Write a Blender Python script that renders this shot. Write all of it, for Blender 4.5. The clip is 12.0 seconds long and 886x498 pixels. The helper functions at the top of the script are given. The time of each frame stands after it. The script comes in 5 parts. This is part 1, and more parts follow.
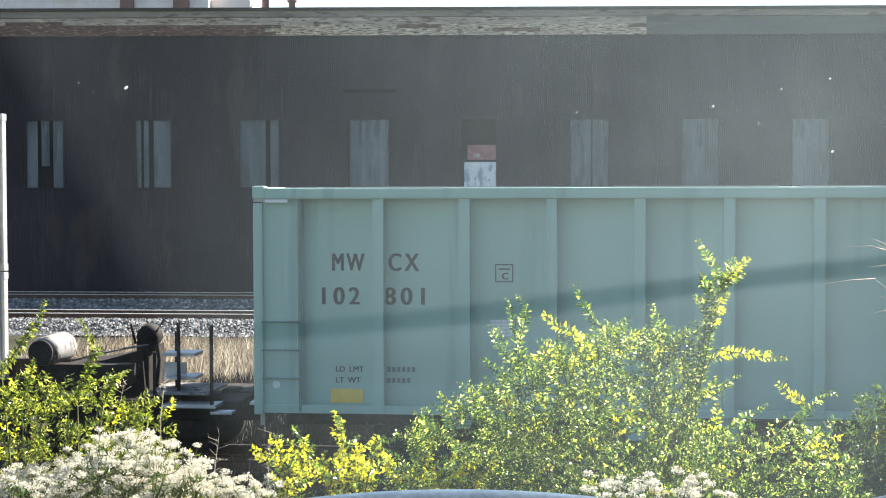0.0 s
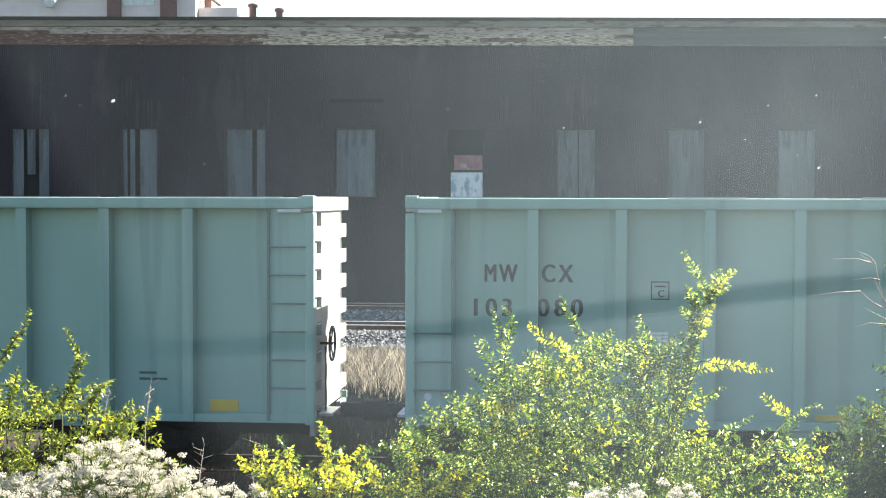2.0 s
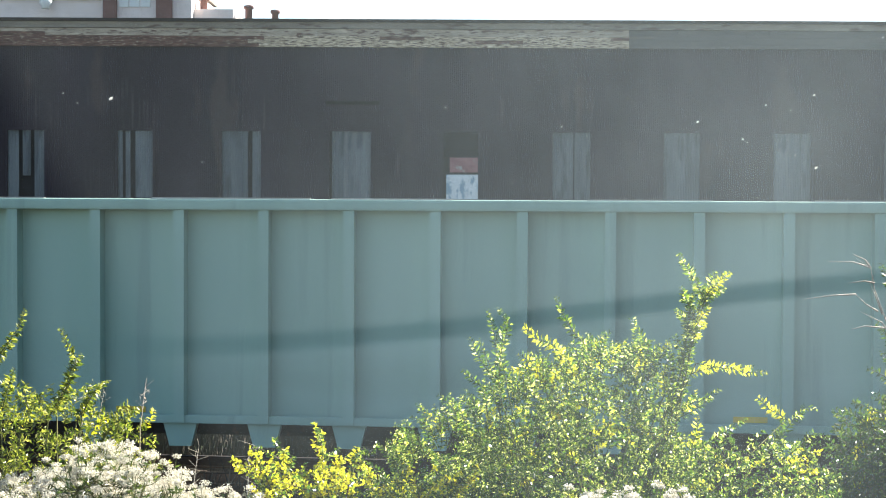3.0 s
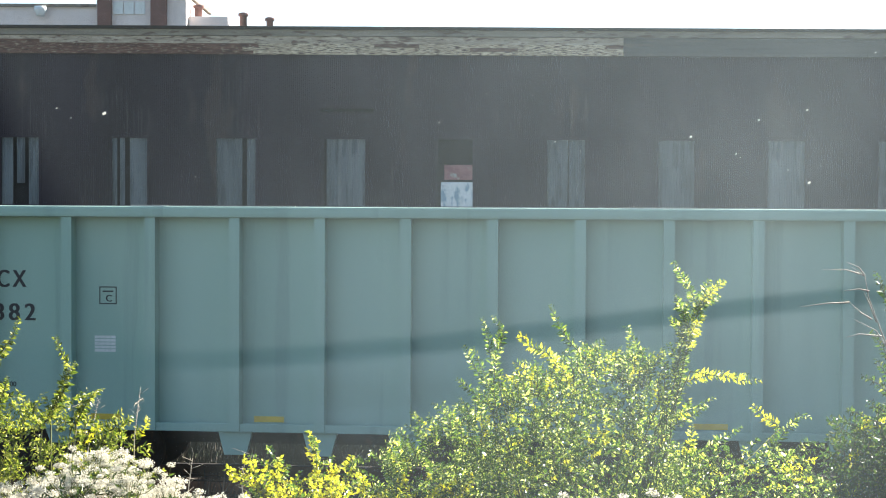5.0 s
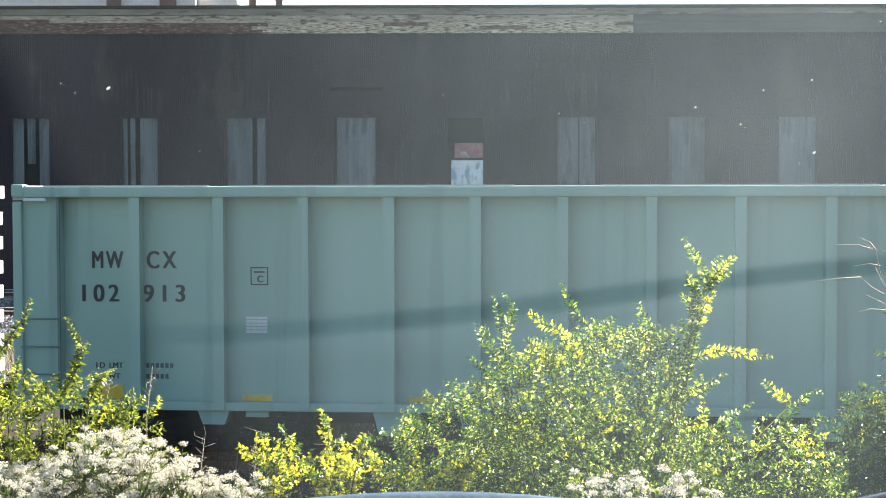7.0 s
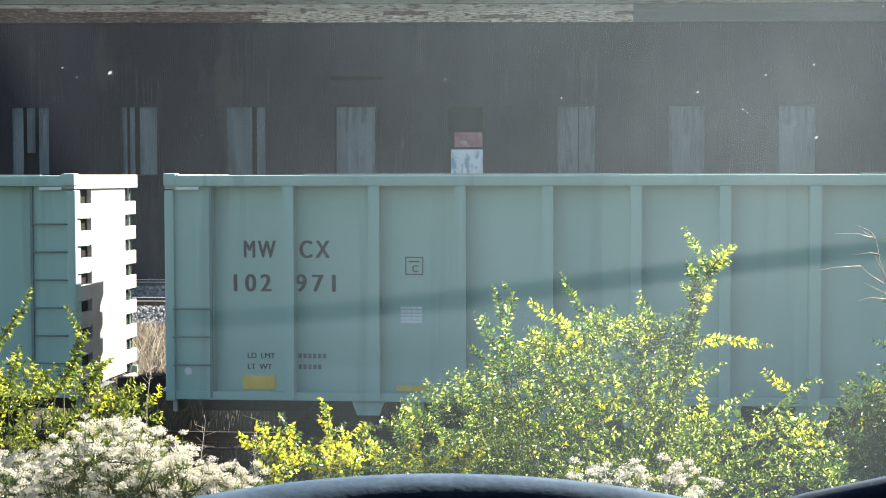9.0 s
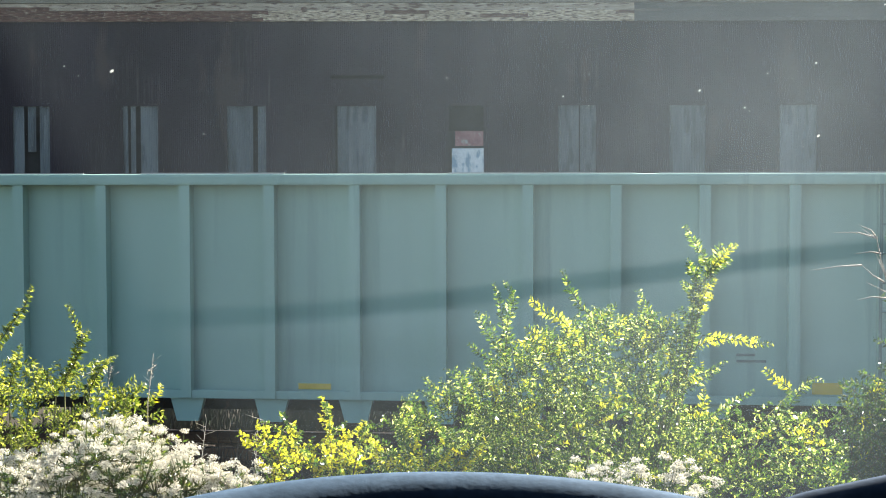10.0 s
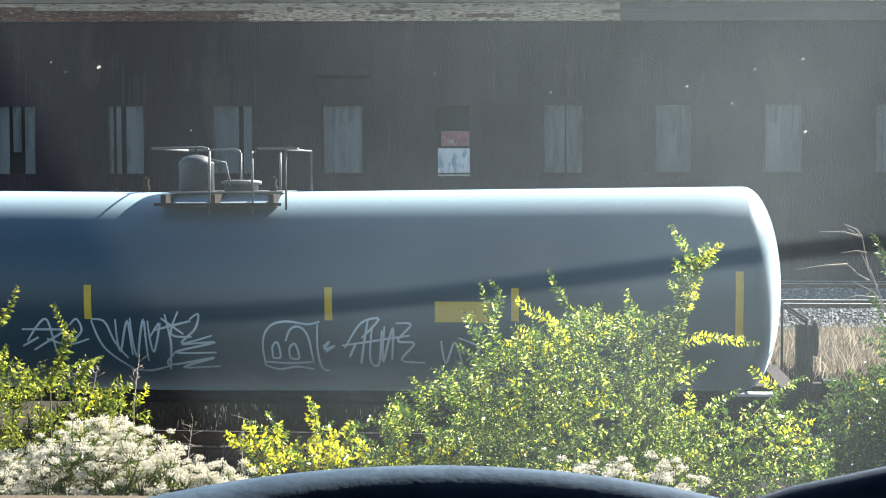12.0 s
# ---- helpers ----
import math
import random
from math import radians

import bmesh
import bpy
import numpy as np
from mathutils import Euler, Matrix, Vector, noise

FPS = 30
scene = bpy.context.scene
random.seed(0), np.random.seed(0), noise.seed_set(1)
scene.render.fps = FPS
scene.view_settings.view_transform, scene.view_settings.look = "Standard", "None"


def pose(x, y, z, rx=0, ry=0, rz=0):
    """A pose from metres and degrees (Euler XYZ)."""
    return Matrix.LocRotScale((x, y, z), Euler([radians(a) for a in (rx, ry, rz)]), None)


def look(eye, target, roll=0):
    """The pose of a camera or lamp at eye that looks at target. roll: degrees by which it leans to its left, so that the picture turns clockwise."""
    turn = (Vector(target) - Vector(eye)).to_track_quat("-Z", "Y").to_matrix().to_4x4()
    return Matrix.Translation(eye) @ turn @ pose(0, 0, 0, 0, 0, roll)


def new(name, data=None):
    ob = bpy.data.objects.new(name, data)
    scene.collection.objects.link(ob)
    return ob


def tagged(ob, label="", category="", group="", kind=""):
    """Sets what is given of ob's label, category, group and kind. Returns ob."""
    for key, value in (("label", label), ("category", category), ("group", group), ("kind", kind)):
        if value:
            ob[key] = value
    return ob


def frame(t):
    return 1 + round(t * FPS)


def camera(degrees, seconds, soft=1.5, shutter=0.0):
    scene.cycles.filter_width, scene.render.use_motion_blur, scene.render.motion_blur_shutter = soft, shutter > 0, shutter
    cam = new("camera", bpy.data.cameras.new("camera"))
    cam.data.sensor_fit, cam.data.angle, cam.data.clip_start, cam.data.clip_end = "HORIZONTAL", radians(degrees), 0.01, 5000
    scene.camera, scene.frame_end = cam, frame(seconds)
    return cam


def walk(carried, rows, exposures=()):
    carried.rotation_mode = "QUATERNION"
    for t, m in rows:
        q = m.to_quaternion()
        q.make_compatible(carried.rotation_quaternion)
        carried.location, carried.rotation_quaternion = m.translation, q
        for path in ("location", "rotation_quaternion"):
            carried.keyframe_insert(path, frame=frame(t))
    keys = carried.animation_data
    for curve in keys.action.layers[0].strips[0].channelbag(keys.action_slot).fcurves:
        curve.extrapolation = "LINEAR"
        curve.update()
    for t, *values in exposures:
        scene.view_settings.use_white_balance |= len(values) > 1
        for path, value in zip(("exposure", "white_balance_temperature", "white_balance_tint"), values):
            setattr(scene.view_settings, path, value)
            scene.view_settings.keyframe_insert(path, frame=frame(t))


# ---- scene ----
# the eye sits in a parked lorry cab, level with the rim of the passing wagons
cam = camera(30.77, 12.0, soft=1.1)
EYE = 4.11
CAM_ROWS = [  # seconds, yaw, pitch, roll
    (0.0, 6.16, -2.18, -0.15), (0.5, 5.82, -2.07, 0.13), (1.0, 5.61, -2.00, 0.27), (1.5, 5.64, -1.79, 0.10),
    (2.0, 5.67, -1.82, 0.12), (2.5, 5.61, -1.82, 0.20), (3.0, 5.50, -1.74, 0.28), (3.2, 5.62, -1.90, 0.28),
    (4.8, 5.31, -1.54, 0.28), (5.0, 5.31, -1.48, 0.28), (5.5, 5.45, -1.91, 0.14), (5.6, 5.47, -2.02, 0.06),
    (5.7, 5.48, -3.30, -0.01), (6.0, 5.53, -3.68, -0.24), (6.3, 5.56, -3.19, -0.20), (6.5, 5.58, -2.60, -0.18),
    (7.0, 5.70, -2.25, -0.12), (7.2, 5.62, -2.31, -0.12), (8.8, 5.69, -2.55, -0.10), (9.0, 5.69, -2.63, -0.10),
    (9.5, 5.77, -2.76, -0.17), (10.0, 5.72, -2.67, -0.10), (10.5, 5.58, -2.61, 0.08), (11.0, 5.47, -2.59, 0.09),
    (11.5, 5.63, -2.70, 0.03), (12.0, 5.23, -2.67, -0.15)]
SWAY = [  # seconds, millimetres to the side and up by which the held camera drifts
    (0.0, -1.8, -2.1), (0.5, -1.0, 1.0), (1.0, -0.4, 2.8), (1.5, -1.8, 3.0), (2.0, -2.1, 0.7), (2.5, -3.0, -0.7), (3.0, -3.5, -1.5),
    (5.0, -2.8, 3.2), (5.5, -0.7, 0.0), (6.0, 2.1, -0.4), (6.5, 1.8, -3.2), (7.0, 1.0, -0.4), (9.0, -0.4, -3.2), (9.5, 0.4, -4.9),
    (10.0, -1.0, -3.5), (10.5, -1.0, -1.0), (11.0, -0.4, 2.0), (11.5, -0.7, -1.4), (12.0, -2.1, -6.0)]


def eye_at(t):
    ts = [r[0] for r in SWAY]
    return np.interp(t, ts, [r[1] for r in SWAY]) / 1000, EYE + np.interp(t, ts, [r[2] for r in SWAY]) / 1000


walk(cam, [(t, pose(eye_at(t)[0], 0, eye_at(t)[1], 90 + p, 0, y) @ pose(0, 0, 0, 0, 0, r)) for t, y, p, r in CAM_ROWS],
     exposures=[(0.0, 2.40, 6300, 9), (7.2, 2.40, 6300, 9), (9.0, 2.37, 6300, 9), (10.5, 2.37, 6300, 9), (11.5, 2.29, 6300, 9), (12.0, 2.27, 6300, 9)])

# ---- light: clear autumn sky, sun behind the train to the east ----
SUN_WAY = Vector((0.77, 1.0, 0.92)).normalized()
world = bpy.data.worlds.new("sky")
scene.world = world
world.use_nodes = True
wn = world.node_tree.nodes
sky = wn.new("ShaderNodeTexSky")
sky.sky_type, sky.sun_disc = "NISHITA", False
sky.sun_elevation = math.asin(SUN_WAY.z)
sky.sun_rotation = math.atan2(SUN_WAY.x, SUN_WAY.y)
sky.dust_density = 0.6
world.node_tree.links.new(sky.outputs[0], wn["Background"].inputs[0])
wn["Background"].inputs[1].default_value = 0.051
sun = new("sun", bpy.data.lights.new("sun", "SUN"))
sun.data.energy, sun.data.angle, sun.data.color = 5.0, radians(0.53), (1.0, 0.93, 0.82)
sun.matrix_world = look(SUN_WAY * 100, (0, 0, 0))


# ---- materials ----
def nodes_of(name):
    m = bpy.data.materials.new(name)
    m.use_nodes = True
    return m, m.node_tree.nodes, m.node_tree.links, m.node_tree.nodes["Principled BSDF"]


def noise_node(n, l, scale, detail=4.0, stretch=None, coord="Object"):
    tc = n.new("ShaderNodeTexCoord")
    mp = n.new("ShaderNodeMapping")
    mp.inputs["Scale"].default_value = stretch or (1, 1, 1)
    tx = n.new("ShaderNodeTexNoise")
    tx.inputs["Scale"].default_value, tx.inputs["Detail"].default_value = scale, detail
    l.new(tc.outputs[coord], mp.inputs[0])
    l.new(mp.outputs[0], tx.inputs["Vector"])
    return tx


def ramp_node(n, l, source, stops):
    r = n.new("ShaderNodeValToRGB")
    e = r.color_ramp.elements
    while len(e) < len(stops):
        e.new(0.5)
    for k, (p, c) in enumerate(stops):
        e[k].position, e[k].color = p, (*c, 1)
    l.new(source, r.inputs[0])
    return r


def mixed(n, l, mode, fac, a, b):
    m = n.new("ShaderNodeMix")
    m.data_type, m.blend_type = "RGBA", mode
    for socket, v in ((m.inputs[0], fac), (m.inputs[6], a), (m.inputs[7], b)):
        if isinstance(v, (int, float)):
            socket.default_value = v
        elif isinstance(v, tuple):
            socket.default_value = (*v, 1)
        else:
            l.new(v, socket)
    return m.outputs[2]


def surface(name, dark, light, rough=0.7, metal=0.0, scale=3.0, fine=40.0, bump=0.15, stretch=None, dirt=None, dirt_at=0.58):
    """Two scales of tone, a fine relief and, where given, patches of a second colour."""
    m, n, l, b = nodes_of(name)
    big = noise_node(n, l, scale, 5, stretch)
    small = noise_node(n, l, fine, 3)
    col = ramp_node(n, l, big.outputs[0], [(0.3, dark), (0.7, light)]).outputs[0]
    grain = ramp_node(n, l, small.outputs[0], [(0.3, (0.82, 0.82, 0.82)), (0.7, (1.1, 1.1, 1.1))]).outputs[0]
    col = mixed(n, l, "MULTIPLY", 0.8, col, grain)
    if dirt:
        patch = noise_node(n, l, scale * 1.7, 8, stretch)
        mask = ramp_node(n, l, patch.outputs[0], [(dirt_at - 0.03, (0, 0, 0)), (dirt_at + 0.06, (1, 1, 1))]).outputs[0]
        col = mixed(n, l, "MIX", mask, col, dirt)
    l.new(col, b.inputs["Base Color"])
    b.inputs["Roughness"].default_value, b.inputs["Metallic"].default_value = rough, metal
    b.inputs["Specular IOR Level"].default_value = 0.5 if rough < 0.75 else 0.08
    if bump:
        bn = n.new("ShaderNodeBump")
        bn.inputs["Strength"].default_value, bn.inputs["Distance"].default_value = bump, 0.01
        l.new(small.outputs[0], bn.inputs["Height"])
        l.new(bn.outputs[0], b.inputs["Normal"])
    return m


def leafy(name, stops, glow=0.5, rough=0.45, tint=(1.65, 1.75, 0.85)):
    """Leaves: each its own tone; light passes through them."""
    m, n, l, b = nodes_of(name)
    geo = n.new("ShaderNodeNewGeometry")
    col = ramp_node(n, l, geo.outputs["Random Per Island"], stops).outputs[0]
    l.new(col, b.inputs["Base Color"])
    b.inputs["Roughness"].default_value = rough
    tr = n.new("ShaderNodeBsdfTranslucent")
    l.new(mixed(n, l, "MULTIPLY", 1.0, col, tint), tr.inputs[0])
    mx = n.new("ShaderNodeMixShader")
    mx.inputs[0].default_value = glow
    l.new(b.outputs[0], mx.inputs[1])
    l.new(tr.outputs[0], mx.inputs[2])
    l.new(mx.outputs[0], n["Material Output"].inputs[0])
    return m


TEAL = surface("teal_wagon_paint", (0.285, 0.435, 0.357), (0.337, 0.497, 0.410), 0.6, 0, 0.8, 70, 0.04, (2.2, 1, 0.10), (0.25, 0.375, 0.315), 0.61)
END_PAINT = surface("pale_end_paint", (0.36, 0.345, 0.31), (0.46, 0.44, 0.40), 0.65, 0, 1.5, 25, 0.1, None, (0.25, 0.2, 0.16), 0.7)
BLACK = surface("black_stencil_paint", (0.018, 0.02, 0.022), (0.03, 0.032, 0.035), 0.7, 0, 4, 60, 0.05)
GREY_PRINT = surface("faded_grey_print", (0.10, 0.14, 0.14), (0.15, 0.19, 0.18), 0.8, 0, 9, 80, 0)
YELLOW = surface("yellow_reflector", (0.62, 0.42, 0.03), (0.75, 0.52, 0.05), 0.5, 0, 6, 60, 0.05)
WHITE_PRINT = surface("white_print", (0.62, 0.66, 0.64), (0.72, 0.75, 0.73), 0.7, 0, 6, 60, 0)
TANK_BLUE = surface("weathered_tank_paint", (0.010, 0.046, 0.074), (0.020, 0.070, 0.102), 0.45, 0, 0.7, 25, 0.06, (0.4, 1, 1), (0.030, 0.058, 0.078), 0.66)
tank_sheen = TANK_BLUE.node_tree.nodes["Principled BSDF"].inputs  # pale sheen added to whiten the sunlit crown at grazing angles
tank_sheen["Sheen Tint"].default_value = (0.68, 0.88, 1.0, 1)
tank_sheen["Sheen Weight"].default_value, tank_sheen["Sheen Roughness"].default_value = 1.0, 0.38
GRAFFITI = surface("pale_blue_spray_paint", (0.50, 0.62, 0.66), (0.62, 0.72, 0.76), 0.6, 0, 3, 50, 0)
STEEL = surface("grimy_steel", (0.016, 0.014, 0.013), (0.035, 0.029, 0.026), 0.8, 0.1, 4, 40, 0.25, None, (0.05, 0.03, 0.022), 0.62)
RAIL_TOP = surface("polished_rail", (0.55, 0.54, 0.52), (0.7, 0.69, 0.67), 0.5, 0.5, 5, 60, 0.05)
RAIL_RUST = surface("rusty_rail", (0.07, 0.04, 0.03), (0.12, 0.07, 0.045), 0.85, 0.1, 5, 40, 0.2)
TIE = surface("creosoted_tie", (0.03, 0.025, 0.02), (0.07, 0.055, 0.045), 0.9, 0, 3, 30, 0.3, (1, 8, 8))
GALV = surface("galvanised_metal", (0.38, 0.39, 0.39), (0.52, 0.53, 0.52), 0.45, 0.6, 3, 40, 0.1)
RESERVOIR = surface("grimy_reservoir_paint", (0.16, 0.155, 0.15), (0.26, 0.255, 0.25), 0.8, 0, 5, 40, 0.2, None, (0.07, 0.06, 0.055), 0.58)
CORRUGATED = surface("dark_corrugated_siding", (0.0135, 0.0105, 0.0175), (0.028, 0.0215, 0.033), 0.75, 0, 0.35, 14, 0.15, (1, 1, 0.35), (0.038, 0.029, 0.032), 0.60)
cn, cl = CORRUGATED.node_tree.nodes, CORRUGATED.node_tree.links
cb = cn["Principled BSDF"]
pale_line = ramp_node(cn, cl, noise_node(cn, cl, 1.0, 2, (23, 1, 0.3)).outputs[0], [(0.53, (0, 0, 0)), (0.72, (1, 1, 1))]).outputs[0]
chalky = ramp_node(cn, cl, noise_node(cn, cl, 0.42, 3, (1, 1, 0.8)).outputs[0], [(0.52, (0, 0, 0)), (0.62, (1, 1, 1))]).outputs[0]
cl.new(mixed(cn, cl, "MIX", mixed(cn, cl, "MULTIPLY", 1.0, pale_line, chalky), cb.inputs["Base Color"].links[0].from_socket, (0.058, 0.052, 0.056)), cb.inputs["Base Color"])
FIBRE = surface("streaked_fibreglass_sheet", (0.048, 0.061, 0.070), (0.088, 0.108, 0.120), 0.6, 0, 1.6, 25, 0.1, (1.5, 1, 0.2), (0.036, 0.045, 0.054), 0.55)
FIBRE_PALE = surface("pale_fibreglass_sheet", (0.068, 0.083, 0.094), (0.124, 0.143, 0.154), 0.6, 0, 1.2, 25, 0.1, (1.4, 1, 0.25), (0.054, 0.066, 0.075), 0.56)
PANEL_WHITE = surface("peeling_white_panel", (0.50, 0.53, 0.54), (0.66, 0.68, 0.68), 0.7, 0, 1.6, 20, 0.2, (1.3, 1, 0.7), (0.22, 0.30, 0.36), 0.54)
PANEL_RED = surface("faded_red_panel", (0.20, 0.085, 0.085), (0.32, 0.16, 0.16), 0.8, 0, 2.0, 20, 0.2, None, (0.32, 0.28, 0.26), 0.6)
# shade inside the shed and its openings, painted as near-black solids
INTERIOR_SHADE = surface("dark_interior_shade", (0.012, 0.012, 0.014), (0.02, 0.02, 0.024), 0.8, 0, 2, 20, 0)
OPENING_SHADE = surface("black_opening_shade", (0.002, 0.002, 0.003), (0.004, 0.004, 0.005), 0.9, 0, 2, 20, 0)
DOME_PAINT = surface("dark_housing_paint", (0.02, 0.028, 0.034), (0.04, 0.05, 0.058), 0.55, 0, 3, 30, 0.1)
FASCIA = surface("rusting_cream_fascia", (0.34, 0.27, 0.19), (0.66, 0.55, 0.40), 0.8, 0, 4.0, 22, 0.2, (0.5, 1, 5), (0.075, 0.042, 0.034), 0.52)
FASCIA_RUST = surface("rusted_fascia", (0.060, 0.030, 0.024), (0.16, 0.085, 0.064), 0.85, 0, 4.0, 22, 0.2, (0.5, 1, 4), (0.36, 0.28, 0.20), 0.60)
FASCIA_TOP = surface("cream_grey_fascia", (0.26, 0.215, 0.165), (0.46, 0.39, 0.31), 0.8, 0, 3.0, 22, 0.2, (0.5, 1, 3), (0.12, 0.075, 0.06), 0.57)
FASCIA_GREY = surface("grey_fascia", (0.07, 0.07, 0.068), (0.12, 0.115, 0.105), 0.8, 0, 0.6, 18, 0.2, (0.3, 1, 3), (0.15, 0.13, 0.10), 0.62)
ROOF_GREY = surface("grey_roof_edge", (0.17, 0.15, 0.125), (0.27, 0.24, 0.20), 0.75, 0.1, 1.5, 20, 0.1, (0.4, 1, 2), (0.11, 0.08, 0.065), 0.6)
PALE_BRICK = surface("pale_brick", (0.66, 0.58, 0.54), (0.78, 0.70, 0.66), 0.85, 0, 1, 12, 0.2)
RED_BRICK = surface("red_brick", (0.13, 0.07, 0.06), (0.20, 0.105, 0.09), 0.85, 0, 1, 12, 0.2)
EARTH = surface("weedy_earth", (0.022, 0.019, 0.014), (0.045, 0.037, 0.026), 0.95, 0, 0.5, 12, 0.5, None, (0.03, 0.035, 0.016), 0.55)
BALLAST_BED = surface("ballast_bed", (0.10, 0.095, 0.09), (0.22, 0.21, 0.20), 0.95, 0, 2.0, 25, 0.6)
# bed of the near track, far darker than the other beds
DARK_BED = surface("dark_track_bed", (0.02, 0.018, 0.016), (0.045, 0.04, 0.036), 0.95, 0, 2.0, 25, 0.6)
# shade of the wagon-end pockets, put into a near-black brown
POCKET = surface("pocket_shade_brown", (0.014, 0.009, 0.009), (0.026, 0.017, 0.016), 0.85, 0, 3, 30, 0.2)
LADDER = surface("dark_teal_ladder_paint", (0.12, 0.18, 0.16), (0.16, 0.23, 0.21), 0.7, 0, 3, 40, 0.1)
GREEN_STEM = surface("olive_green_stem", (0.07, 0.085, 0.03), (0.13, 0.13, 0.05), 0.8, 0, 8, 60, 0.1)
BARK = surface("grey_brown_bark", (0.08, 0.06, 0.04), (0.15, 0.12, 0.085), 0.9, 0, 8, 60, 0.3)
RAIL_GREY = surface("weathered_handrail", (0.10, 0.10, 0.10), (0.18, 0.18, 0.175), 0.6, 0.3, 4, 40, 0.1)
DRY_TWIG = surface("bleached_twig", (0.32, 0.28, 0.23), (0.48, 0.43, 0.36), 0.85, 0, 10, 60, 0.2)
WHEEL_RUBBER = surface("dark_blue_wheel_grip", (0.030, 0.054, 0.086), (0.058, 0.092, 0.138), 0.75, 0, 60, 300, 0.05)
DASH = surface("dark_dash_plastic", (0.020, 0.033, 0.055), (0.034, 0.052, 0.082), 0.8, 0, 20, 300, 0.02)
PAPER = surface("buff_paper", (0.07, 0.057, 0.042), (0.10, 0.082, 0.06), 0.85, 0, 12, 120, 0.05)

# the palest stops paint white sun glints onto a share of the leaves
LEAF_GLINT = leafy("glinting_yellow_green_leaves", [(0.0, (0.016, 0.038, 0.012)), (0.38, (0.045, 0.088, 0.024)), (0.68, (0.10, 0.155, 0.040)), (0.86, (0.34, 0.40, 0.13)), (0.94, (0.62, 0.64, 0.36)), (1.0, (0.88, 0.90, 0.74))], 0.5, 0.18, (1.75, 1.78, 0.62))
LEAF_GLINT.node_tree.nodes["Principled BSDF"].inputs["Specular IOR Level"].default_value = 0.9
LEAF_OLIVE = leafy("olive_yellow_leaves", [(0.0, (0.03, 0.05, 0.012)), (0.4, (0.09, 0.125, 0.022)), (0.75, (0.24, 0.26, 0.05)), (1.0, (0.50, 0.48, 0.15))], 0.5, 0.26, (1.5, 1.55, 0.75))
LEAF_GREEN = leafy("green_leaves", [(0.0, (0.02, 0.045, 0.012)), (0.65, (0.045, 0.085, 0.02)), (0.9, (0.10, 0.135, 0.03)), (1.0, (0.24, 0.26, 0.08))], 0.4, 0.35)
LEAF_YELLOW = leafy("yellow_autumn_leaves", [(0.0, (0.16, 0.22, 0.03)), (0.4, (0.46, 0.45, 0.04)), (1.0, (0.74, 0.62, 0.04))], 0.5)
LEAF_DUSTY = leafy("dusty_olive_leaves", [(0.0, (0.09, 0.11, 0.05)), (1.0, (0.20, 0.21, 0.11))], 0.35, 0.7)
FLOWER = leafy("cream_white_florets", [(0.0, (0.58, 0.55, 0.46)), (0.5, (0.82, 0.79, 0.70)), (1.0, (0.92, 0.90, 0.84))], 0.6, 0.85, (1, 1, 1))
DRY_GRASS = leafy("dry_straw_grass", [(0.0, (0.05, 0.04, 0.03)), (0.4, (0.16, 0.13, 0.095)), (0.8, (0.30, 0.255, 0.19)), (1.0, (0.46, 0.41, 0.32))], 0.4, 0.8, (1, 1, 1))
DEAD_WEED = leafy("brown_dead_stalks", [(0.0, (0.02, 0.015, 0.012)), (0.8, (0.045, 0.034, 0.028)), (1.0, (0.13, 0.10, 0.08))], 0.3, 0.85, (1, 1, 1))
# near-black weeds added to keep the strip behind the near track dark
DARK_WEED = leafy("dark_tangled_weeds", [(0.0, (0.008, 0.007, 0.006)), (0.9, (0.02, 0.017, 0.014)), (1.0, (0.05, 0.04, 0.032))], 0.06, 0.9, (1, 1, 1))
STONE = leafy("grey_ballast_stone", [(0.0, (0.06, 0.058, 0.056)), (0.6, (0.17, 0.165, 0.157)), (1.0, (0.38, 0.37, 0.35))], 0.0, 0.9)


# ---- mesh helpers ----
def part(name, bm, material, parent=None, label=""):
    me = bpy.data.meshes.new(name)
    bm.to_mesh(me)
    bm.free()
    me.materials.append(material)
    ob = new(name, me)
    ob.parent = parent
    return tagged(ob, label)


def soup(name, verts, faces, material, parent=None, label="", kind=""):
    me = bpy.data.meshes.new(name)
    me.from_pydata(verts, [], faces)
    me.materials.append(material)
    ob = new(name, me)
    ob.parent = parent
    return tagged(ob, label, kind=kind)


def thing(name, label, category, m=None, group="", kind=""):
    ob = new(name)
    ob.empty_display_size = 0.3
    if m:
        ob.matrix_basis = m
    return tagged(ob, label, category, group, kind)


def box(bm, x0, x1, y0, y1, z0, z1, bevel=0.0):
    vs = [bm.verts.new(p) for p in ((x0, y0, z0), (x1, y0, z0), (x1, y1, z0), (x0, y1, z0), (x0, y0, z1), (x1, y0, z1), (x1, y1, z1), (x0, y1, z1))]
    fs = [bm.faces.new([vs[i] for i in f]) for f in ((3, 2, 1, 0), (4, 5, 6, 7), (0, 1, 5, 4), (1, 2, 6, 5), (2, 3, 7, 6), (3, 0, 4, 7))]
    if bevel:
        es = list({e for f in fs for e in f.edges})
        bmesh.ops.bevel(bm, geom=es, offset=bevel, segments=2, affect="EDGES", profile=0.7)
    return bm


def boxed(*dims):
    return box(bmesh.new(), *dims)


